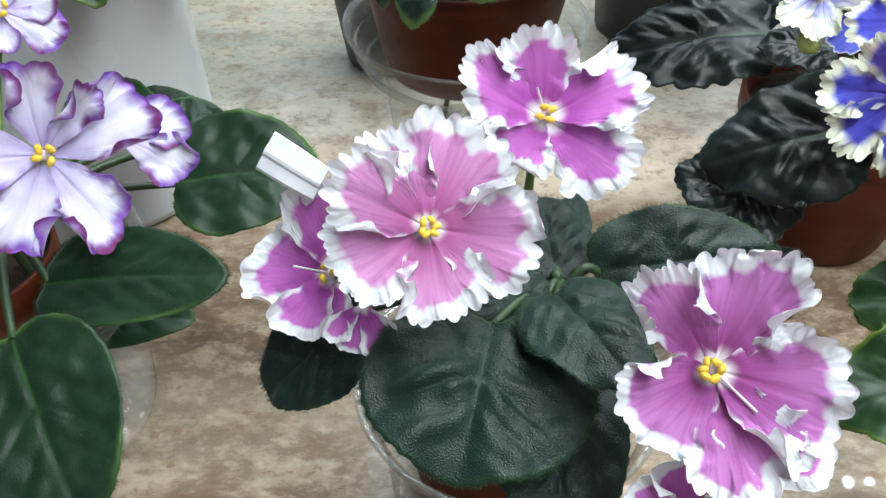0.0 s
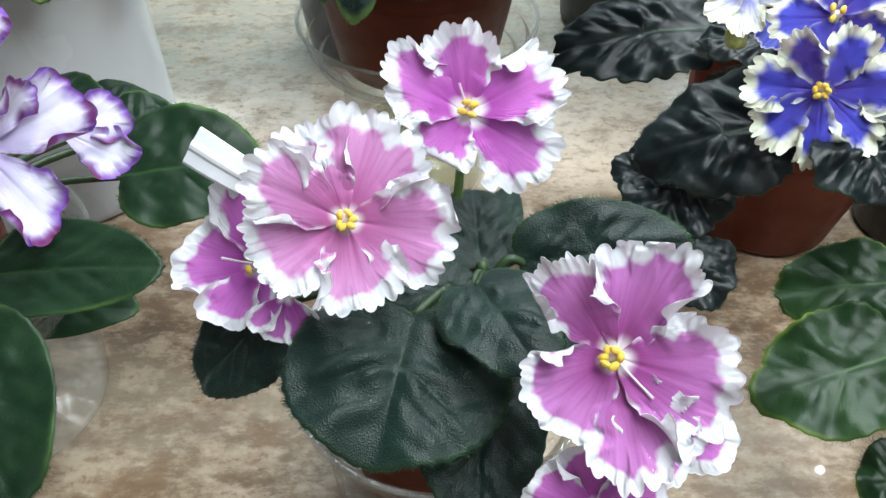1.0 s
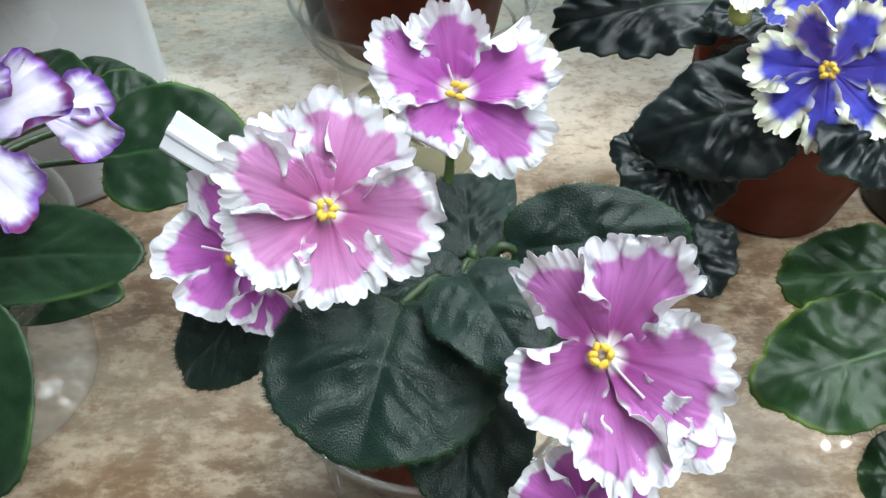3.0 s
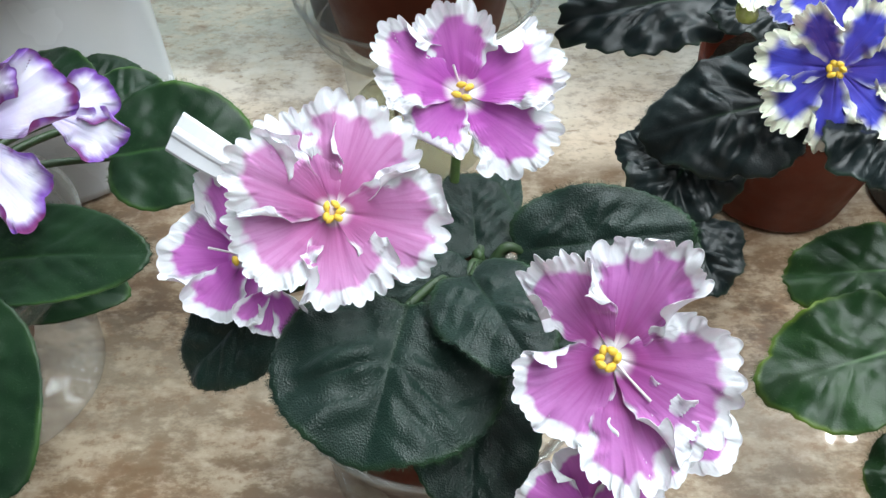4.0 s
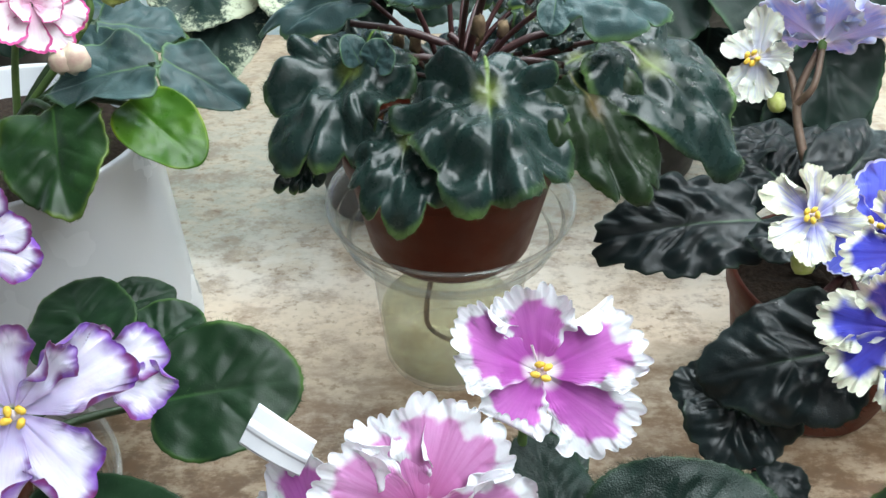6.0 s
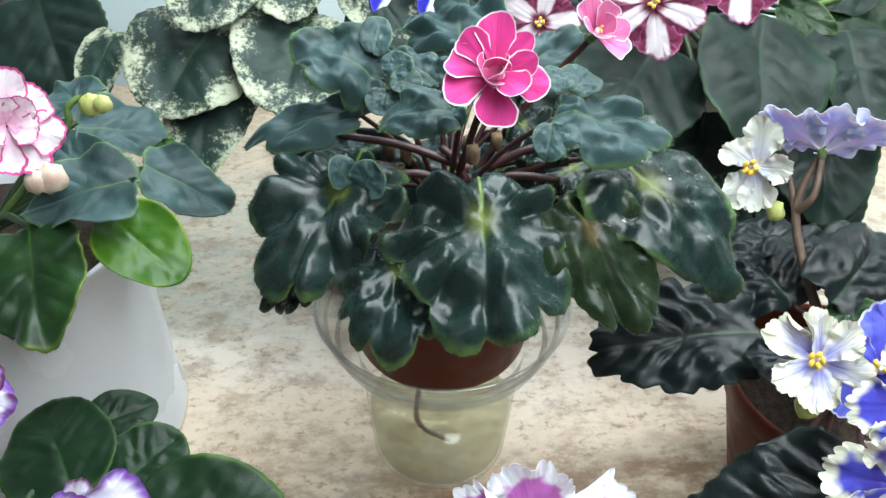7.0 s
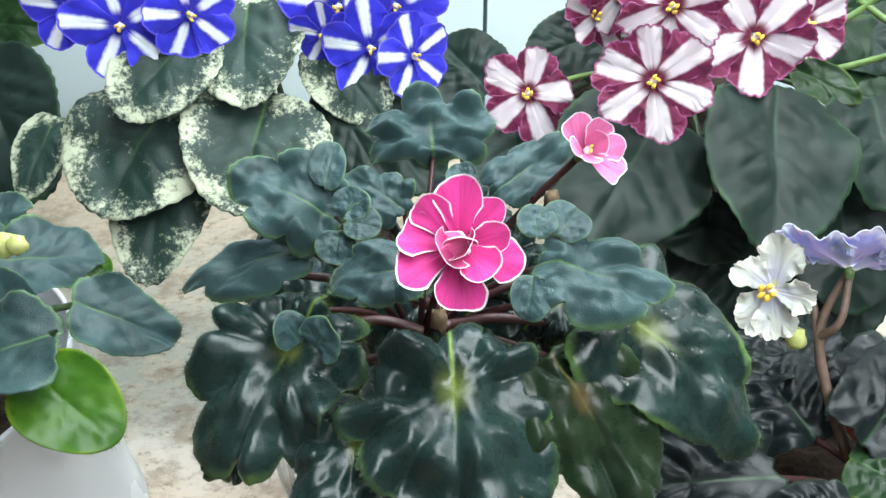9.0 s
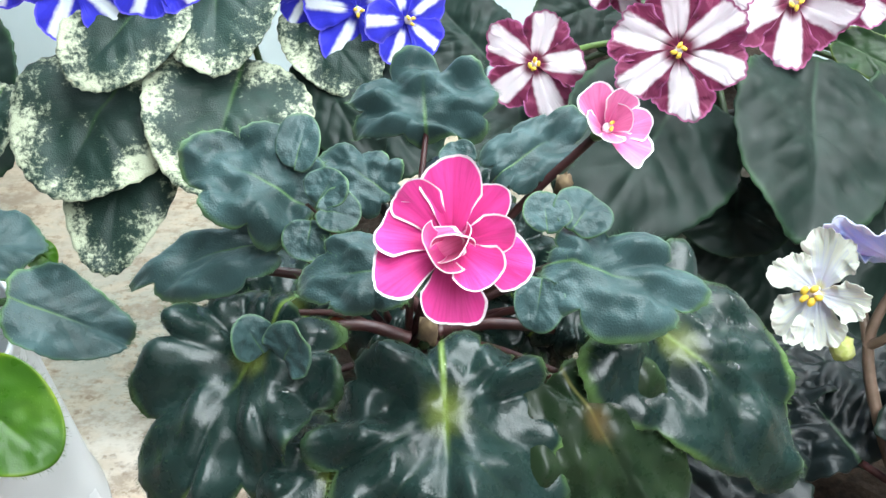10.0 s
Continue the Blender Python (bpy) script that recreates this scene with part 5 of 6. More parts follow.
bud = part("withered_calyx", pebble((0.0028, 0.0024, 0.0042), DRY, "withered_calyx", 9, 0.7), rose_violet)
bud.location = local(rose_violet, (-0.0041, 0.3638, 0.1766))
bud = part("withered_calyx", pebble((0.0028, 0.0024, 0.0042), DRY, "withered_calyx", 9, 0.7), rose_violet)
bud.location = local(rose_violet, (0.0208, 0.3698, 0.1779))
bud = part("withered_calyx", pebble((0.0028, 0.0024, 0.0042), DRY, "withered_calyx", 9, 0.7), rose_violet)
bud.location = local(rose_violet, (0.0316, 0.3657, 0.1815))
part("leaf_stalk", tube([local(rose_violet, q) for q in ((-0.0303, 0.3653, 0.1849), (-0.0050, 0.3619, 0.1820), (0.0202, 0.3585, 0.1731))], [0.0014, 0.0017, 0.0020], RED_STALK), rose_violet)
part("leaf_stalk", tube([local(rose_violet, q) for q in ((0.0573, 0.3595, 0.1836), (0.0421, 0.3588, 0.1814), (0.0269, 0.3582, 0.1732))], [0.0014, 0.0017, 0.0020], RED_STALK), rose_violet)
part("leaf_stalk", tube([local(rose_violet, q) for q in ((-0.0107, 0.3491, 0.1768), (0.0012, 0.3490, 0.1772), (0.0131, 0.3488, 0.1716))], [0.0014, 0.0017, 0.0020], RED_STALK), rose_violet)
part("leaf_stalk", tube([local(rose_violet, q) for q in ((0.0091, 0.3609, 0.1820), (0.0146, 0.3576, 0.1779), (0.0201, 0.3544, 0.1678))], [0.0014, 0.0017, 0.0020], RED_STALK), rose_violet)
part("leaf_stalk", tube([local(rose_violet, q) for q in ((0.0544, 0.3484, 0.1739), (0.0383, 0.3504, 0.1751), (0.0221, 0.3524, 0.1704))], [0.0014, 0.0017, 0.0020], RED_STALK), rose_violet)
rose_cup = clear_cup((0.011, 0.368, 0.0), 0.0565, 0.034, 0.098, "clear plastic cup of water with wick under the rose-flowered violet", 0.0400)
water = part("water", lathe([(0.0005, 0.004), (0.0325, 0.004), (0.0350, 0.030), (0.0005, 0.0302)], 48, WATER_TINT, "water"), rose_cup, "shallow greenish water")
water.visible_shadow = False
part("wick", tube([(-0.006, -0.010, 0.0755), (-0.012, -0.016, 0.034), (0.004, -0.018, 0.020)], [0.0014, 0.0013, 0.0013], DRY), rose_cup, "dark cord wick")


# ---- violet in the milky white pot ----
white_pot_violet = thing("african_violet", (-0.195, 0.385, 0.0), "violet in a tall milky white plastic pot with double pink-edged flowers", "potted plant", "violets on the table")
white_pot_violet_crown = (-0.175, 0.365, 0.142)
tall_pot = part("pot", lathe([(0.001, 0.0), (0.068, 0.0), (0.0705, 0.002), (0.0705, 0.006), (0.0690, 0.010), (0.0660, 0.122), (0.0675, 0.126), (0.0665, 0.128), (0.0650, 0.126), (0.0675, 0.010), (0.001, 0.006)], 64, WHITE_POT, "pot"), white_pot_violet, "milky white translucent plastic pot")
part("soil", lathe([(0.0005, 0.118), (0.030, 0.117), (0.057, 0.115)], 32, SOIL, "soil"), tall_pot, "dark soil")
leaf(white_pot_violet, "bluefresh", (-0.1147, 0.3792, 0.1643), (-0.0796, 0.3799, 0.1399), 0.0296, facing=(0.1, -0.4, 0.9), crown=white_pot_violet_crown, fringe=500)
leaf(white_pot_violet, "bluefresh", (-0.1040, 0.3531, 0.1754), (-0.1477, 0.3392, 0.1676), 0.0333, facing=(-0.1, -0.4, 0.9), crown=white_pot_violet_crown, fringe=600)
leaf(white_pot_violet, "fresh", (-0.1455, 0.3395, 0.1648), (-0.1322, 0.2958, 0.1421), 0.0429, facing=(-0.1, -0.5, 0.85), crown=white_pot_violet_crown, fringe=800)
leaf(white_pot_violet, "lime", (-0.1217, 0.3510, 0.1601), (-0.0914, 0.3329, 0.1389), 0.0319, facing=(0.1, -0.35, 0.9), crown=white_pot_violet_crown, fringe=300)
leaf(white_pot_violet, "bluefresh", (-0.1413, 0.3890, 0.1749), (-0.1073, 0.4043, 0.1644), 0.0333, facing=(0, -0.4, 0.9), crown=white_pot_violet_crown, fringe=300)
leaf(white_pot_violet, "bluefresh", (-0.1263, 0.3657, 0.1623), (-0.1575, 0.3904, 0.1756), 0.0247, facing=(0, -0.4, 0.9), crown=white_pot_violet_crown)
leaf(white_pot_violet, "bluefresh", (-0.1398, 0.4066, 0.1732), (-0.1584, 0.4239, 0.1779), 0.0268, facing=(0, -0.4, 0.9), crown=white_pot_violet_crown)
leaf(white_pot_violet, "lime", (-0.1147, 0.4039, 0.1633), (-0.1076, 0.4033, 0.1550), 0.0106, facing=(0, -0.4, 0.9), crown=white_pot_violet_crown)
flower(white_pot_violet, PETAL_PINK_EDGE, (-0.1453, 0.3465, 0.2015), (0.59, -0.71, 0.39), [(20, 0.0169, 60, 0.15, 6), (75, 0.0199, 60, 0.15, 8), (330, 0.0189, 60, 0.1, 4), (280, 0.0189, 60, 0.1, 2), (130, 0.0189, 60, 0.1, 6), (200, 0.0189, 60, 0.1, 6), (240, 0.0179, 60, 0.1, 6), (40, 0.0120, 70, 0.3, 20), (100, 0.0120, 70, 0.3, 25), (320, 0.0120, 70, 0.3, 22), (180, 0.0120, 80, 0.3, 25)], stalk_from=white_pot_violet_crown, ruffle=0.06, anthers=0, jag=0.03, waves=6)
part("flower_stalk", tube([local(white_pot_violet, q) for q in (white_pot_violet_crown, (-0.1398, 0.3744, 0.1807), (-0.1354, 0.3765, 0.1919), (-0.1299, 0.3790, 0.1955))], [0.0016, 0.0016, 0.0014, 0.0012], GREEN_STALK), white_pot_violet)
bud = part("flower_bud", pebble((0.0048, 0.0038, 0.0048), BUD_GREEN, "flower_bud", 4, 0.3), white_pot_violet)
bud.location = local(white_pot_violet, (-0.1262, 0.3758, 0.1933))
bud = part("flower_bud", pebble((0.0038, 0.0030, 0.0038), BUD_GREEN, "flower_bud", 4, 0.3), white_pot_violet)
bud.location = local(white_pot_violet, (-0.1211, 0.3740, 0.1946))
bud = part("flower_bud", pebble((0.0062, 0.0050, 0.0062), BUD_CREAM, "flower_bud", 4, 0.3), white_pot_violet)
bud.location = local(white_pot_violet, (-0.1343, 0.3428, 0.1812))
bud = part("flower_bud", pebble((0.0048, 0.0038, 0.0048), BUD_CREAM, "flower_bud", 4, 0.3), white_pot_violet)
bud.location = local(white_pot_violet, (-0.1382, 0.3404, 0.1811))
bud = part("flower_bud", pebble((0.0045, 0.0036, 0.0045), BUD_GREEN, "flower_bud", 4, 0.3), white_pot_violet)
bud.location = local(white_pot_violet, (-0.1388, 0.3638, 0.1868))


# ---- variegated violet with blue star flowers ----
variegated_violet = thing("african_violet", (-0.035, 0.508, 0.0), "potted violet with cream-speckled leaves and blue star flowers", "potted plant", "violets on the table")
variegated_violet_crown = (-0.045, 0.520, 0.115)
pot_parts(variegated_violet, (-0.035, 0.508, 0), 0.040, 0.028, 0.002, 0.085, BLACK_POT)
part("stem", tube([(0.0, 0.0, 0.074), (-0.004, 0.006, 0.095), (-0.010, 0.012, 0.117)], [0.0060, 0.0055, 0.0045], GREEN_STALK), variegated_violet)
leaf(variegated_violet, "variegated", (-0.1014, 0.5075, 0.1761), (-0.1280, 0.4564, 0.1440), 0.0702, facing=(-0.1, -0.8, 0.6), crown=variegated_violet_crown)
leaf(variegated_violet, "variegated", (-0.0533, 0.5086, 0.1799), (-0.0675, 0.4495, 0.1466), 0.0682, facing=(0.1, -0.75, 0.65), crown=variegated_violet_crown)
leaf(variegated_violet, "variegated", (-0.1014, 0.5141, 0.1617), (-0.1104, 0.4403, 0.1188), 0.052, facing=(0, -0.75, 0.65), crown=variegated_violet_crown)
leaf(variegated_violet, "variegated", (-0.0819, 0.5197, 0.2074), (-0.1161, 0.4792, 0.1819), 0.046, facing=(0, -0.75, 0.65), crown=variegated_violet_crown)
leaf(variegated_violet, "variegated", (-0.0631, 0.5444, 0.2152), (-0.0630, 0.4846, 0.1817), 0.0559, facing=(0, -0.75, 0.65), crown=variegated_violet_crown)
leaf(variegated_violet, "variegated", (-0.0316, 0.5275, 0.1961), (-0.0004, 0.4907, 0.1686), 0.0401, facing=(0, -0.75, 0.65), crown=variegated_violet_crown)
leaf(variegated_violet, "variegated", (-0.1571, 0.5094, 0.1678), (-0.1688, 0.4761, 0.1424), 0.0292, facing=(-0.2, -0.8, 0.6), crown=variegated_violet_crown)
leaf(variegated_violet, "far", (-0.0271, 0.5118, 0.1773), (-0.0014, 0.4674, 0.1481), 0.0371, facing=(0, -0.75, 0.65), crown=variegated_violet_crown)
leaf(variegated_violet, "far", (-0.0092, 0.5209, 0.1656), (0.0194, 0.4680, 0.1420), 0.0572, facing=(0, -0.75, 0.65), crown=variegated_violet_crown)
leaf(variegated_violet, "far", (-0.0438, 0.5216, 0.1568), (-0.0348, 0.4727, 0.1293), 0.0551, facing=(0, -0.75, 0.65), crown=variegated_violet_crown)
flower(variegated_violet, PETAL_BLUE_STAR, (-0.1141, 0.5038, 0.2135), (0.20, -0.96, 0.22), [(95, 0.0236, 66, 0.02, 2), (23, 0.0236, 66, 0.02, 2), (167, 0.0236, 66, 0.02, 2), (239, 0.0236, 66, 0.02, 2), (311, 0.0236, 66, 0.02, 2)], stalk_from=variegated_violet_crown, ruffle=0.04, anthers=3, anther_size=0.0016, jag=0.018, waves=5, round_=0.25)
flower(variegated_violet, PETAL_BLUE_STAR, (-0.0842, 0.5074, 0.2163), (0.36, -0.92, 0.13), [(95, 0.0212, 66, 0.02, 2), (23, 0.0212, 66, 0.02, 2), (167, 0.0212, 66, 0.02, 2), (239, 0.0212, 66, 0.02, 2), (311, 0.0212, 66, 0.02, 2)], stalk_from=variegated_violet_crown, ruffle=0.04, anthers=3, anther_size=0.0016, jag=0.018, waves=5, round_=0.25)
flower(variegated_violet, PETAL_BLUE_STAR, (-0.1377, 0.5123, 0.2196), (0.04, -0.99, 0.12), [(95, 0.0200, 66, 0.02, 2), (23, 0.0200, 66, 0.02, 2), (167, 0.0200, 66, 0.02, 2), (239, 0.0200, 66, 0.02, 2), (311, 0.0200, 66, 0.02, 2)], stalk_from=variegated_violet_crown, ruffle=0.04, anthers=3, anther_size=0.0016, jag=0.018, waves=5, round_=0.25)
flower(variegated_violet, PETAL_BLUE_STAR, (-0.0191, 0.5210, 0.2126), (-0.12, -0.98, 0.14), [(95, 0.0273, 66, 0.02, 2), (23, 0.0273, 66, 0.02, 2), (167, 0.0273, 66, 0.02, 2), (239, 0.0273, 66, 0.02, 2), (311, 0.0273, 66, 0.02, 2)], stalk_from=variegated_violet_crown, ruffle=0.04, anthers=3, anther_size=0.0016, jag=0.018, waves=5, round_=0.25)
flower(variegated_violet, PETAL_BLUE_STAR, (-0.0057, 0.5108, 0.1961), (0.13, -0.96, 0.26), [(95, 0.0223, 66, 0.02, 2), (23, 0.0223, 66, 0.02, 2), (167, 0.0223, 66, 0.02, 2), (239, 0.0223, 66, 0.02, 2), (311, 0.0223, 66, 0.02, 2)], stalk_from=variegated_violet_crown, ruffle=0.04, anthers=3, anther_size=0.0016, jag=0.018, waves=5, round_=0.25)
flower(variegated_violet, PETAL_BLUE_STAR, (0.0138, 0.5092, 0.1920), (0.49, -0.82, 0.30), [(95, 0.0198, 66, 0.02, 2), (23, 0.0198, 66, 0.02, 2), (167, 0.0198, 66, 0.02, 2), (239, 0.0198, 66, 0.02, 2), (311, 0.0198, 66, 0.02, 2)], stalk_from=variegated_violet_crown, ruffle=0.04, anthers=3, anther_size=0.0016, jag=0.018, waves=5, round_=0.25)
flower(variegated_violet, PETAL_BLUE_STAR, (-0.0265, 0.5169, 0.2009), (-0.10, -0.99, 0.09), [(95, 0.0158, 66, 0.02, 2), (23, 0.0158, 66, 0.02, 2), (167, 0.0158, 66, 0.02, 2), (239, 0.0158, 66, 0.02, 2), (311, 0.0158, 66, 0.02, 2)], stalk_from=variegated_violet_crown, ruffle=0.04, anthers=3, anther_size=0.0016, jag=0.018, waves=5, round_=0.25)
flower(variegated_violet, PETAL_BLUE_STAR, (0.0068, 0.5246, 0.2104), (0.09, -0.99, 0.14), [(95, 0.0250, 66, 0.02, 2), (23, 0.0250, 66, 0.02, 2), (167, 0.0250, 66, 0.02, 2), (239, 0.0250, 66, 0.02, 2), (311, 0.0250, 66, 0.02, 2)], stalk_from=variegated_violet_crown, ruffle=0.04, anthers=3, anther_size=0.0016, jag=0.018, waves=5, round_=0.25)


# ---- dark violet at the far end ----
far_violet = thing("african_violet", (-0.330, 0.640, 0.0), "potted violet with plain dark green leaves", "potted plant", "violets on the table")
far_violet_crown = (-0.320, 0.630, 0.160)
pot_parts(far_violet, (-0.330, 0.640, 0), 0.055, 0.040, 0.002, 0.140, BLACK_POT)
leaf(far_violet, "far", (-0.2454, 0.6250, 0.1464), (-0.1967, 0.5324, 0.0992), 0.0751, facing=(0.1, -0.8, 0.6), crown=far_violet_crown)
leaf(far_violet, "fresh", (-0.2515, 0.6360, 0.1596), (-0.1976, 0.6313, 0.1565), 0.0374, facing=(0, -0.75, 0.65), crown=far_violet_crown)
leaf(far_violet, "far", (-0.2845, 0.6320, 0.1214), (-0.2512, 0.5512, 0.0878), 0.0795, facing=(0, -0.75, 0.65), crown=far_violet_crown)


# ---- violet with maroon and white star flowers ----
maroon_violet = thing("african_violet", (0.150, 0.555, 0.0), "potted violet with maroon and white star flowers", "potted plant", "violets on the table")
maroon_violet_crown = (0.150, 0.540, 0.165)
pot_parts(maroon_violet, (0.150, 0.555, 0), 0.055, 0.040, 0.002, 0.150, BLACK_POT)
leaf(maroon_violet, "far", (0.1344, 0.4972, 0.1677), (0.0821, 0.4298, 0.1380), 0.0772, facing=(-0.05, -0.75, 0.65), crown=maroon_violet_crown)
leaf(maroon_violet, "far", (0.1818, 0.4945, 0.1825), (0.1639, 0.4166, 0.1419), 0.0687, facing=(0.05, -0.75, 0.65), crown=maroon_violet_crown)
leaf(maroon_violet, "far", (0.2318, 0.4977, 0.1732), (0.2317, 0.4457, 0.1413), 0.0657, facing=(0.1, -0.75, 0.65), crown=maroon_violet_crown)
leaf(maroon_violet, "far", (0.1124, 0.5581, 0.1776), (0.0719, 0.5414, 0.1711), 0.0353, facing=(0, -0.75, 0.65), crown=maroon_violet_crown)
leaf(maroon_violet, "far", (0.1268, 0.5351, 0.1662), (0.0998, 0.5738, 0.1804), 0.0452, facing=(0, -0.75, 0.65), crown=maroon_violet_crown)
leaf(maroon_violet, "fresh", (0.1944, 0.5064, 0.1819), (0.2209, 0.4860, 0.1741), 0.0190, facing=(0, -0.75, 0.65), crown=maroon_violet_crown)
leaf(maroon_violet, "far", (0.2380, 0.5482, 0.1878), (0.2574, 0.5216, 0.1721), 0.0471, facing=(0, -0.75, 0.65), crown=maroon_violet_crown)
leaf(maroon_violet, "mid", (0.2255, 0.5105, 0.1569), (0.2667, 0.5413, 0.1808), 0.0603, facing=(0, -0.75, 0.65), crown=maroon_violet_crown)
leaf(maroon_violet, "mid", (0.2304, 0.5695, 0.1818), (0.2791, 0.5692, 0.1838), 0.0367, facing=(0, -0.75, 0.65), crown=maroon_violet_crown)
leaf(maroon_violet, "far", (0.0577, 0.5667, 0.1380), (0.0307, 0.5974, 0.1584), 0.0485, facing=(0, -0.75, 0.65), crown=maroon_violet_crown)
# low dark filler leaves, added to close the shadowed gap below the plant
leaf(maroon_violet, "far", (0.0635, 0.5359, 0.1481), (0.0674, 0.4852, 0.1260), 0.0638, facing=(0, -0.75, 0.65), crown=maroon_violet_crown)
leaf(maroon_violet, "far", (0.1110, 0.4962, 0.1337), (0.0993, 0.4509, 0.1094), 0.0640, facing=(0, -0.75, 0.65), crown=maroon_violet_crown)
leaf(maroon_violet, "far", (0.1546, 0.4723, 0.1383), (0.1505, 0.4485, 0.1090), 0.0600, facing=(0, -0.75, 0.65), crown=maroon_violet_crown)
leaf(maroon_violet, "far", (0.2195, 0.4862, 0.1427), (0.2171, 0.4299, 0.0897), 0.0639, facing=(0, -0.75, 0.65), crown=maroon_violet_crown)
leaf(maroon_violet, "far", (0.1677, 0.4871, 0.1097), (0.1817, 0.4406, 0.0695), 0.0727, facing=(0, -0.75, 0.65), crown=maroon_violet_crown)
leaf(maroon_violet, "far", (0.2004, 0.4685, 0.1045), (0.2387, 0.4343, 0.0805), 0.0682, facing=(0, -0.75, 0.65), crown=maroon_violet_crown)
flower(maroon_violet, PETAL_MAROON_STAR, (0.0699, 0.5135, 0.1685), (-0.23, -0.89, 0.39), [(82, 0.022, 60, 0.04, 4), (154, 0.0235, 60, 0.04, 4), (226, 0.022, 60, 0.04, 4), (298, 0.0235, 60, 0.04, 4), (370, 0.022, 60, 0.04, 4)], stalk_from=maroon_violet_crown, ruffle=0.065, anthers=4, anther_size=0.0020, jag=0.030, waves=6, widen=1.26, round_=0.20)
flower(maroon_violet, PETAL_MAROON_STAR, (0.1176, 0.4718, 0.1958), (-0.27, -0.89, 0.37), [(104, 0.0247, 54, 0.05, 4), (164, 0.0265, 54, 0.05, 4), (224, 0.0247, 54, 0.05, 4), (284, 0.0265, 54, 0.05, 4), (344, 0.0247, 54, 0.05, 4), (404, 0.0265, 54, 0.05, 4)], stalk_from=maroon_violet_crown, ruffle=0.065, anthers=4, anther_size=0.0020, jag=0.030, waves=6, widen=1.26, round_=0.20)
flower(maroon_violet, PETAL_MAROON_STAR, (0.1293, 0.4996, 0.2176), (-0.23, -0.96, 0.13), [(90, 0.0236, 54, 0.05, 4), (150, 0.0253, 54, 0.05, 4), (210, 0.0236, 54, 0.05, 4), (270, 0.0253, 54, 0.05, 4), (330, 0.0236, 54, 0.05, 4), (390, 0.0253, 54, 0.05, 4)], stalk_from=maroon_violet_crown, ruffle=0.065, anthers=4, anther_size=0.0020, jag=0.030, waves=6, widen=1.26, round_=0.20)
flower(maroon_violet, PETAL_MAROON_STAR, (0.1671, 0.4937, 0.2045), (-0.08, -0.97, 0.24), [(126, 0.0252, 60, 0.04, 4), (198, 0.0268, 60, 0.04, 4), (270, 0.0252, 60, 0.04, 4), (342, 0.0268, 60, 0.04, 4), (414, 0.0252, 60, 0.04, 4)], stalk_from=maroon_violet_crown, ruffle=0.065, anthers=4, anther_size=0.0020, jag=0.030, waves=6, widen=1.26, round_=0.20)
flower(maroon_violet, PETAL_MAROON_STAR, (0.1036, 0.5270, 0.2024), (-0.45, -0.87, 0.21), [(90, 0.0152, 60, 0.04, 4), (162, 0.0162, 60, 0.04, 4), (234, 0.0152, 60, 0.04, 4), (306, 0.0162, 60, 0.04, 4), (378, 0.0152, 60, 0.04, 4)], stalk_from=maroon_violet_crown, ruffle=0.065, anthers=4, anther_size=0.0020, jag=0.030, waves=6, widen=1.26, round_=0.20)
flower(maroon_violet, PETAL_MAROON_STAR, (0.1925, 0.5013, 0.2071), (-0.03, -0.97, 0.22), [(100, 0.0189, 60, 0.04, 4), (172, 0.0201, 60, 0.04, 4), (244, 0.0189, 60, 0.04, 4), (316, 0.0201, 60, 0.04, 4), (388, 0.0189, 60, 0.04, 4)], stalk_from=maroon_violet_crown, ruffle=0.065, anthers=4, anther_size=0.0020, jag=0.030, waves=6, widen=1.26, round_=0.20)
flower(maroon_violet, PETAL_MAROON_STAR, (0.1122, 0.5229, 0.2136), (-0.38, -0.92, 0.12), [(100, 0.0182, 60, 0.04, 4), (172, 0.0194, 60, 0.04, 4), (244, 0.0182, 60, 0.04, 4), (316, 0.0194, 60, 0.04, 4), (388, 0.0182, 60, 0.04, 4)], stalk_from=maroon_violet_crown, ruffle=0.065, anthers=4, anther_size=0.0020, jag=0.030, waves=6, widen=1.26, round_=0.20)
part("flower_stalk", tube([local(maroon_violet, q) for q in ((0.2030, 0.5145, 0.1922), (0.2224, 0.5126, 0.2067), (0.2328, 0.5107, 0.2207))], [0.0018, 0.0016, 0.0014], GREEN_STALK), maroon_violet)
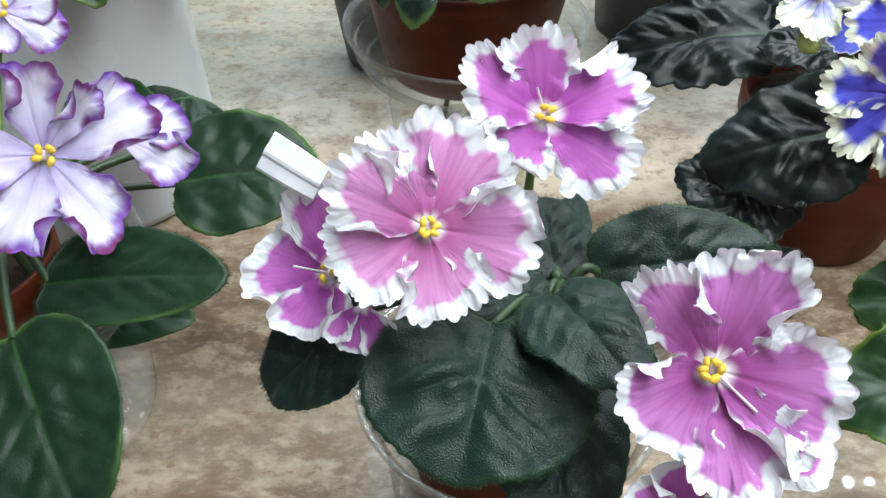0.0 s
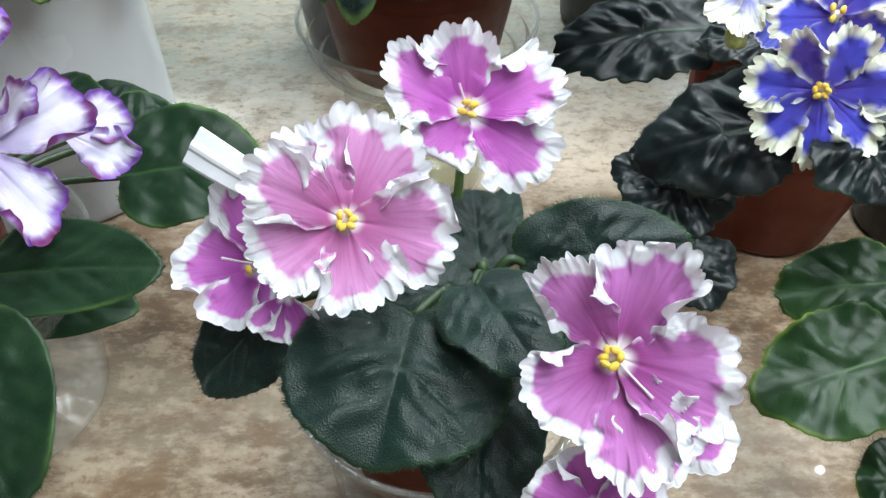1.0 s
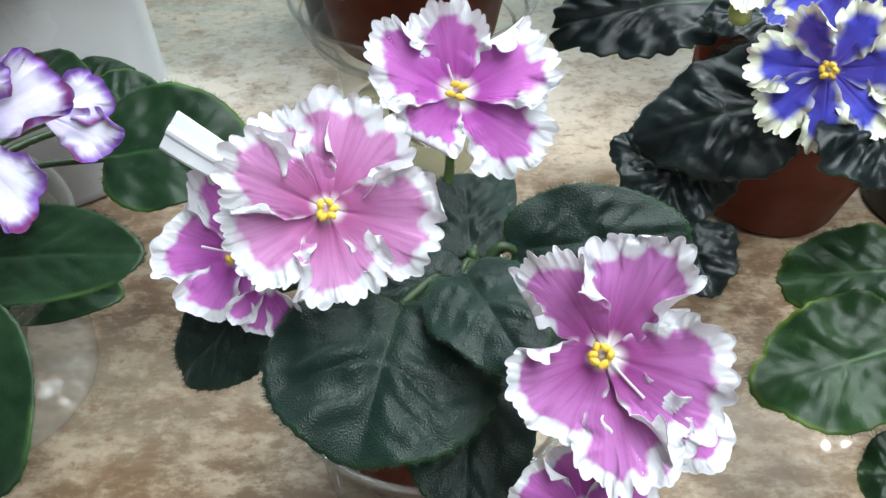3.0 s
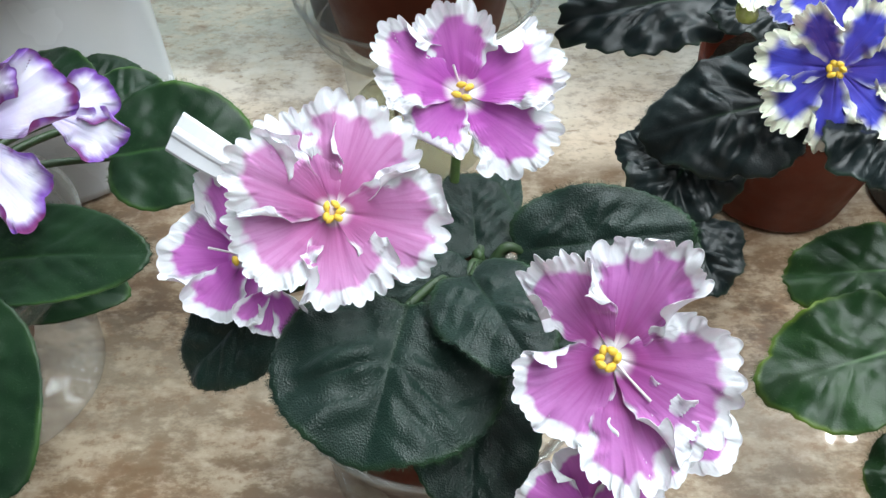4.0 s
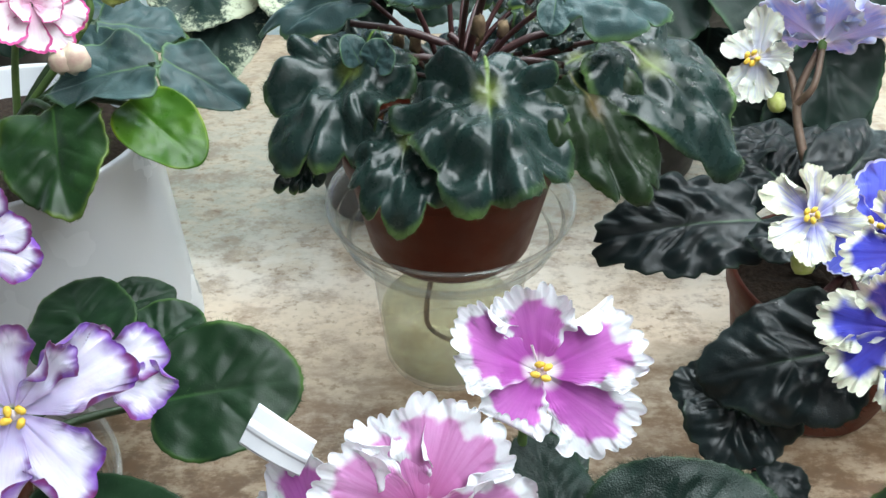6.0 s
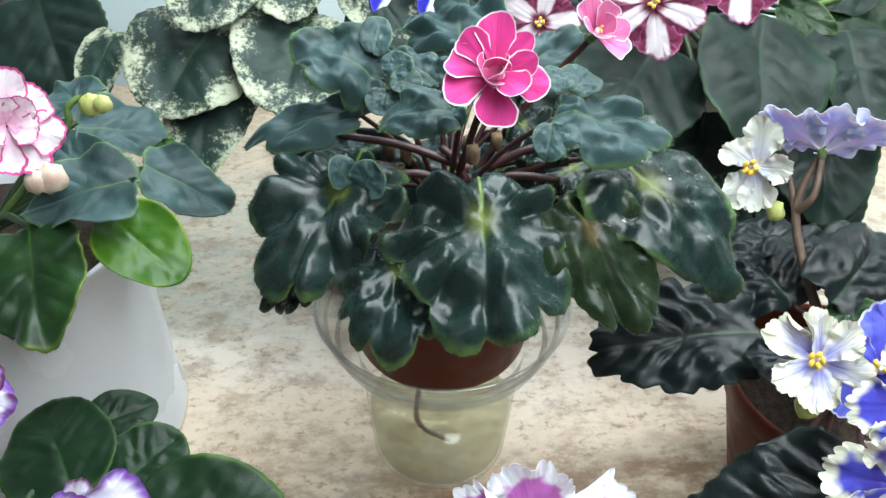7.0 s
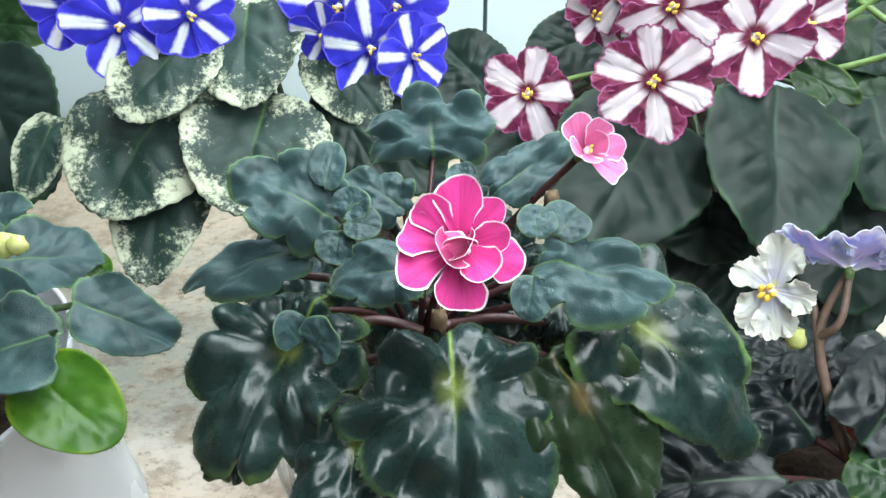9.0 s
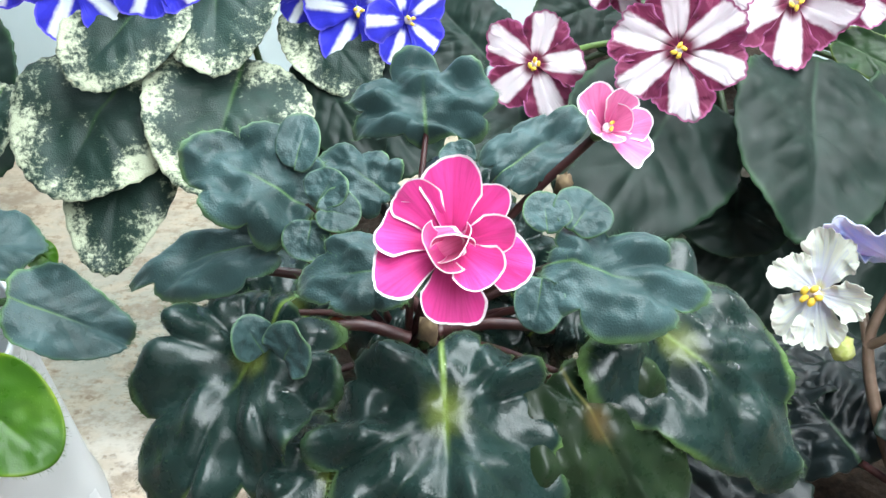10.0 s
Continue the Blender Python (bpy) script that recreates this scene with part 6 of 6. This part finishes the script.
part("flower_stalk", tube([local(maroon_violet, q) for q in ((0.2078, 0.5040, 0.1797), (0.2242, 0.4975, 0.1883), (0.2369, 0.4910, 0.1968))], [0.0018, 0.0016, 0.0014], GREEN_STALK), maroon_violet)
part("flower_stalk", tube([local(maroon_violet, q) for q in ((0.1761, 0.5175, 0.1945), (0.1728, 0.5217, 0.2152), (0.1667, 0.5220, 0.2311))], [0.0018, 0.0016, 0.0014], GREEN_STALK), maroon_violet)
part("flower_stalk", tube([local(maroon_violet, q) for q in ((0.2226, 0.5160, 0.2108), (0.2300, 0.5059, 0.2067), (0.2371, 0.4959, 0.2028))], [0.0018, 0.0016, 0.0014], GREEN_STALK), maroon_violet)

# ---- folded white plant label ----
plant_label = thing("plant_label", (0.022, 0.175, 0.0), "folded white plastic plant label among the petals", "plant label")


def label_mesh(a, b, across, width):
    """A folded plastic strip with two raised ridges, from a to b."""
    a, b, across = Vector(a), Vector(b), Vector(across).normalized()
    along = b - a
    n = along.normalized().cross(across).normalized()
    prof = [(-0.5, 0.0), (-0.44, 0.10), (-0.14, 0.12), (-0.08, 0.22), (0.0, 0.25), (0.08, 0.22), (0.14, 0.12), (0.44, 0.08), (0.5, -0.02), (0.42, -0.10), (-0.42, -0.08)]
    verts, faces = [], []
    for i in range(7):
        t = i / 6
        for u, h in prof:
            k = 1.0 - 0.12 * t * t
            verts.append(a + along * t + across * u * width * k + n * (h * width * 0.6 + 0.0012 * math.sin(3 * t)))
    m = len(prof)
    for i in range(6):
        for j in range(m):
            q = (j + 1) % m
            faces.append((i * m + j, i * m + q, (i + 1) * m + q, (i + 1) * m + j))
    faces += [tuple(range(m - 1, -1, -1)), tuple(range(6 * m, 7 * m))]
    return mesh_from("label_strip", verts, faces, LABEL, None, False)


lp = local(plant_label, LABEL_PLACE)
part("label_strip", label_mesh(lp + Vector((-0.0055, 0.0034, 0.0022)), lp + Vector((0.010, -0.003, -0.005)), (0.45, 0.55, 0.65), 0.0118), plant_label)
part("label_stick", tube([(0.002, 0.014, 0.082), lp + Vector((0.010, -0.001, -0.020)), lp + Vector((0.008, -0.002, -0.004))], [0.0018, 0.0018, 0.0020], LABEL), plant_label)
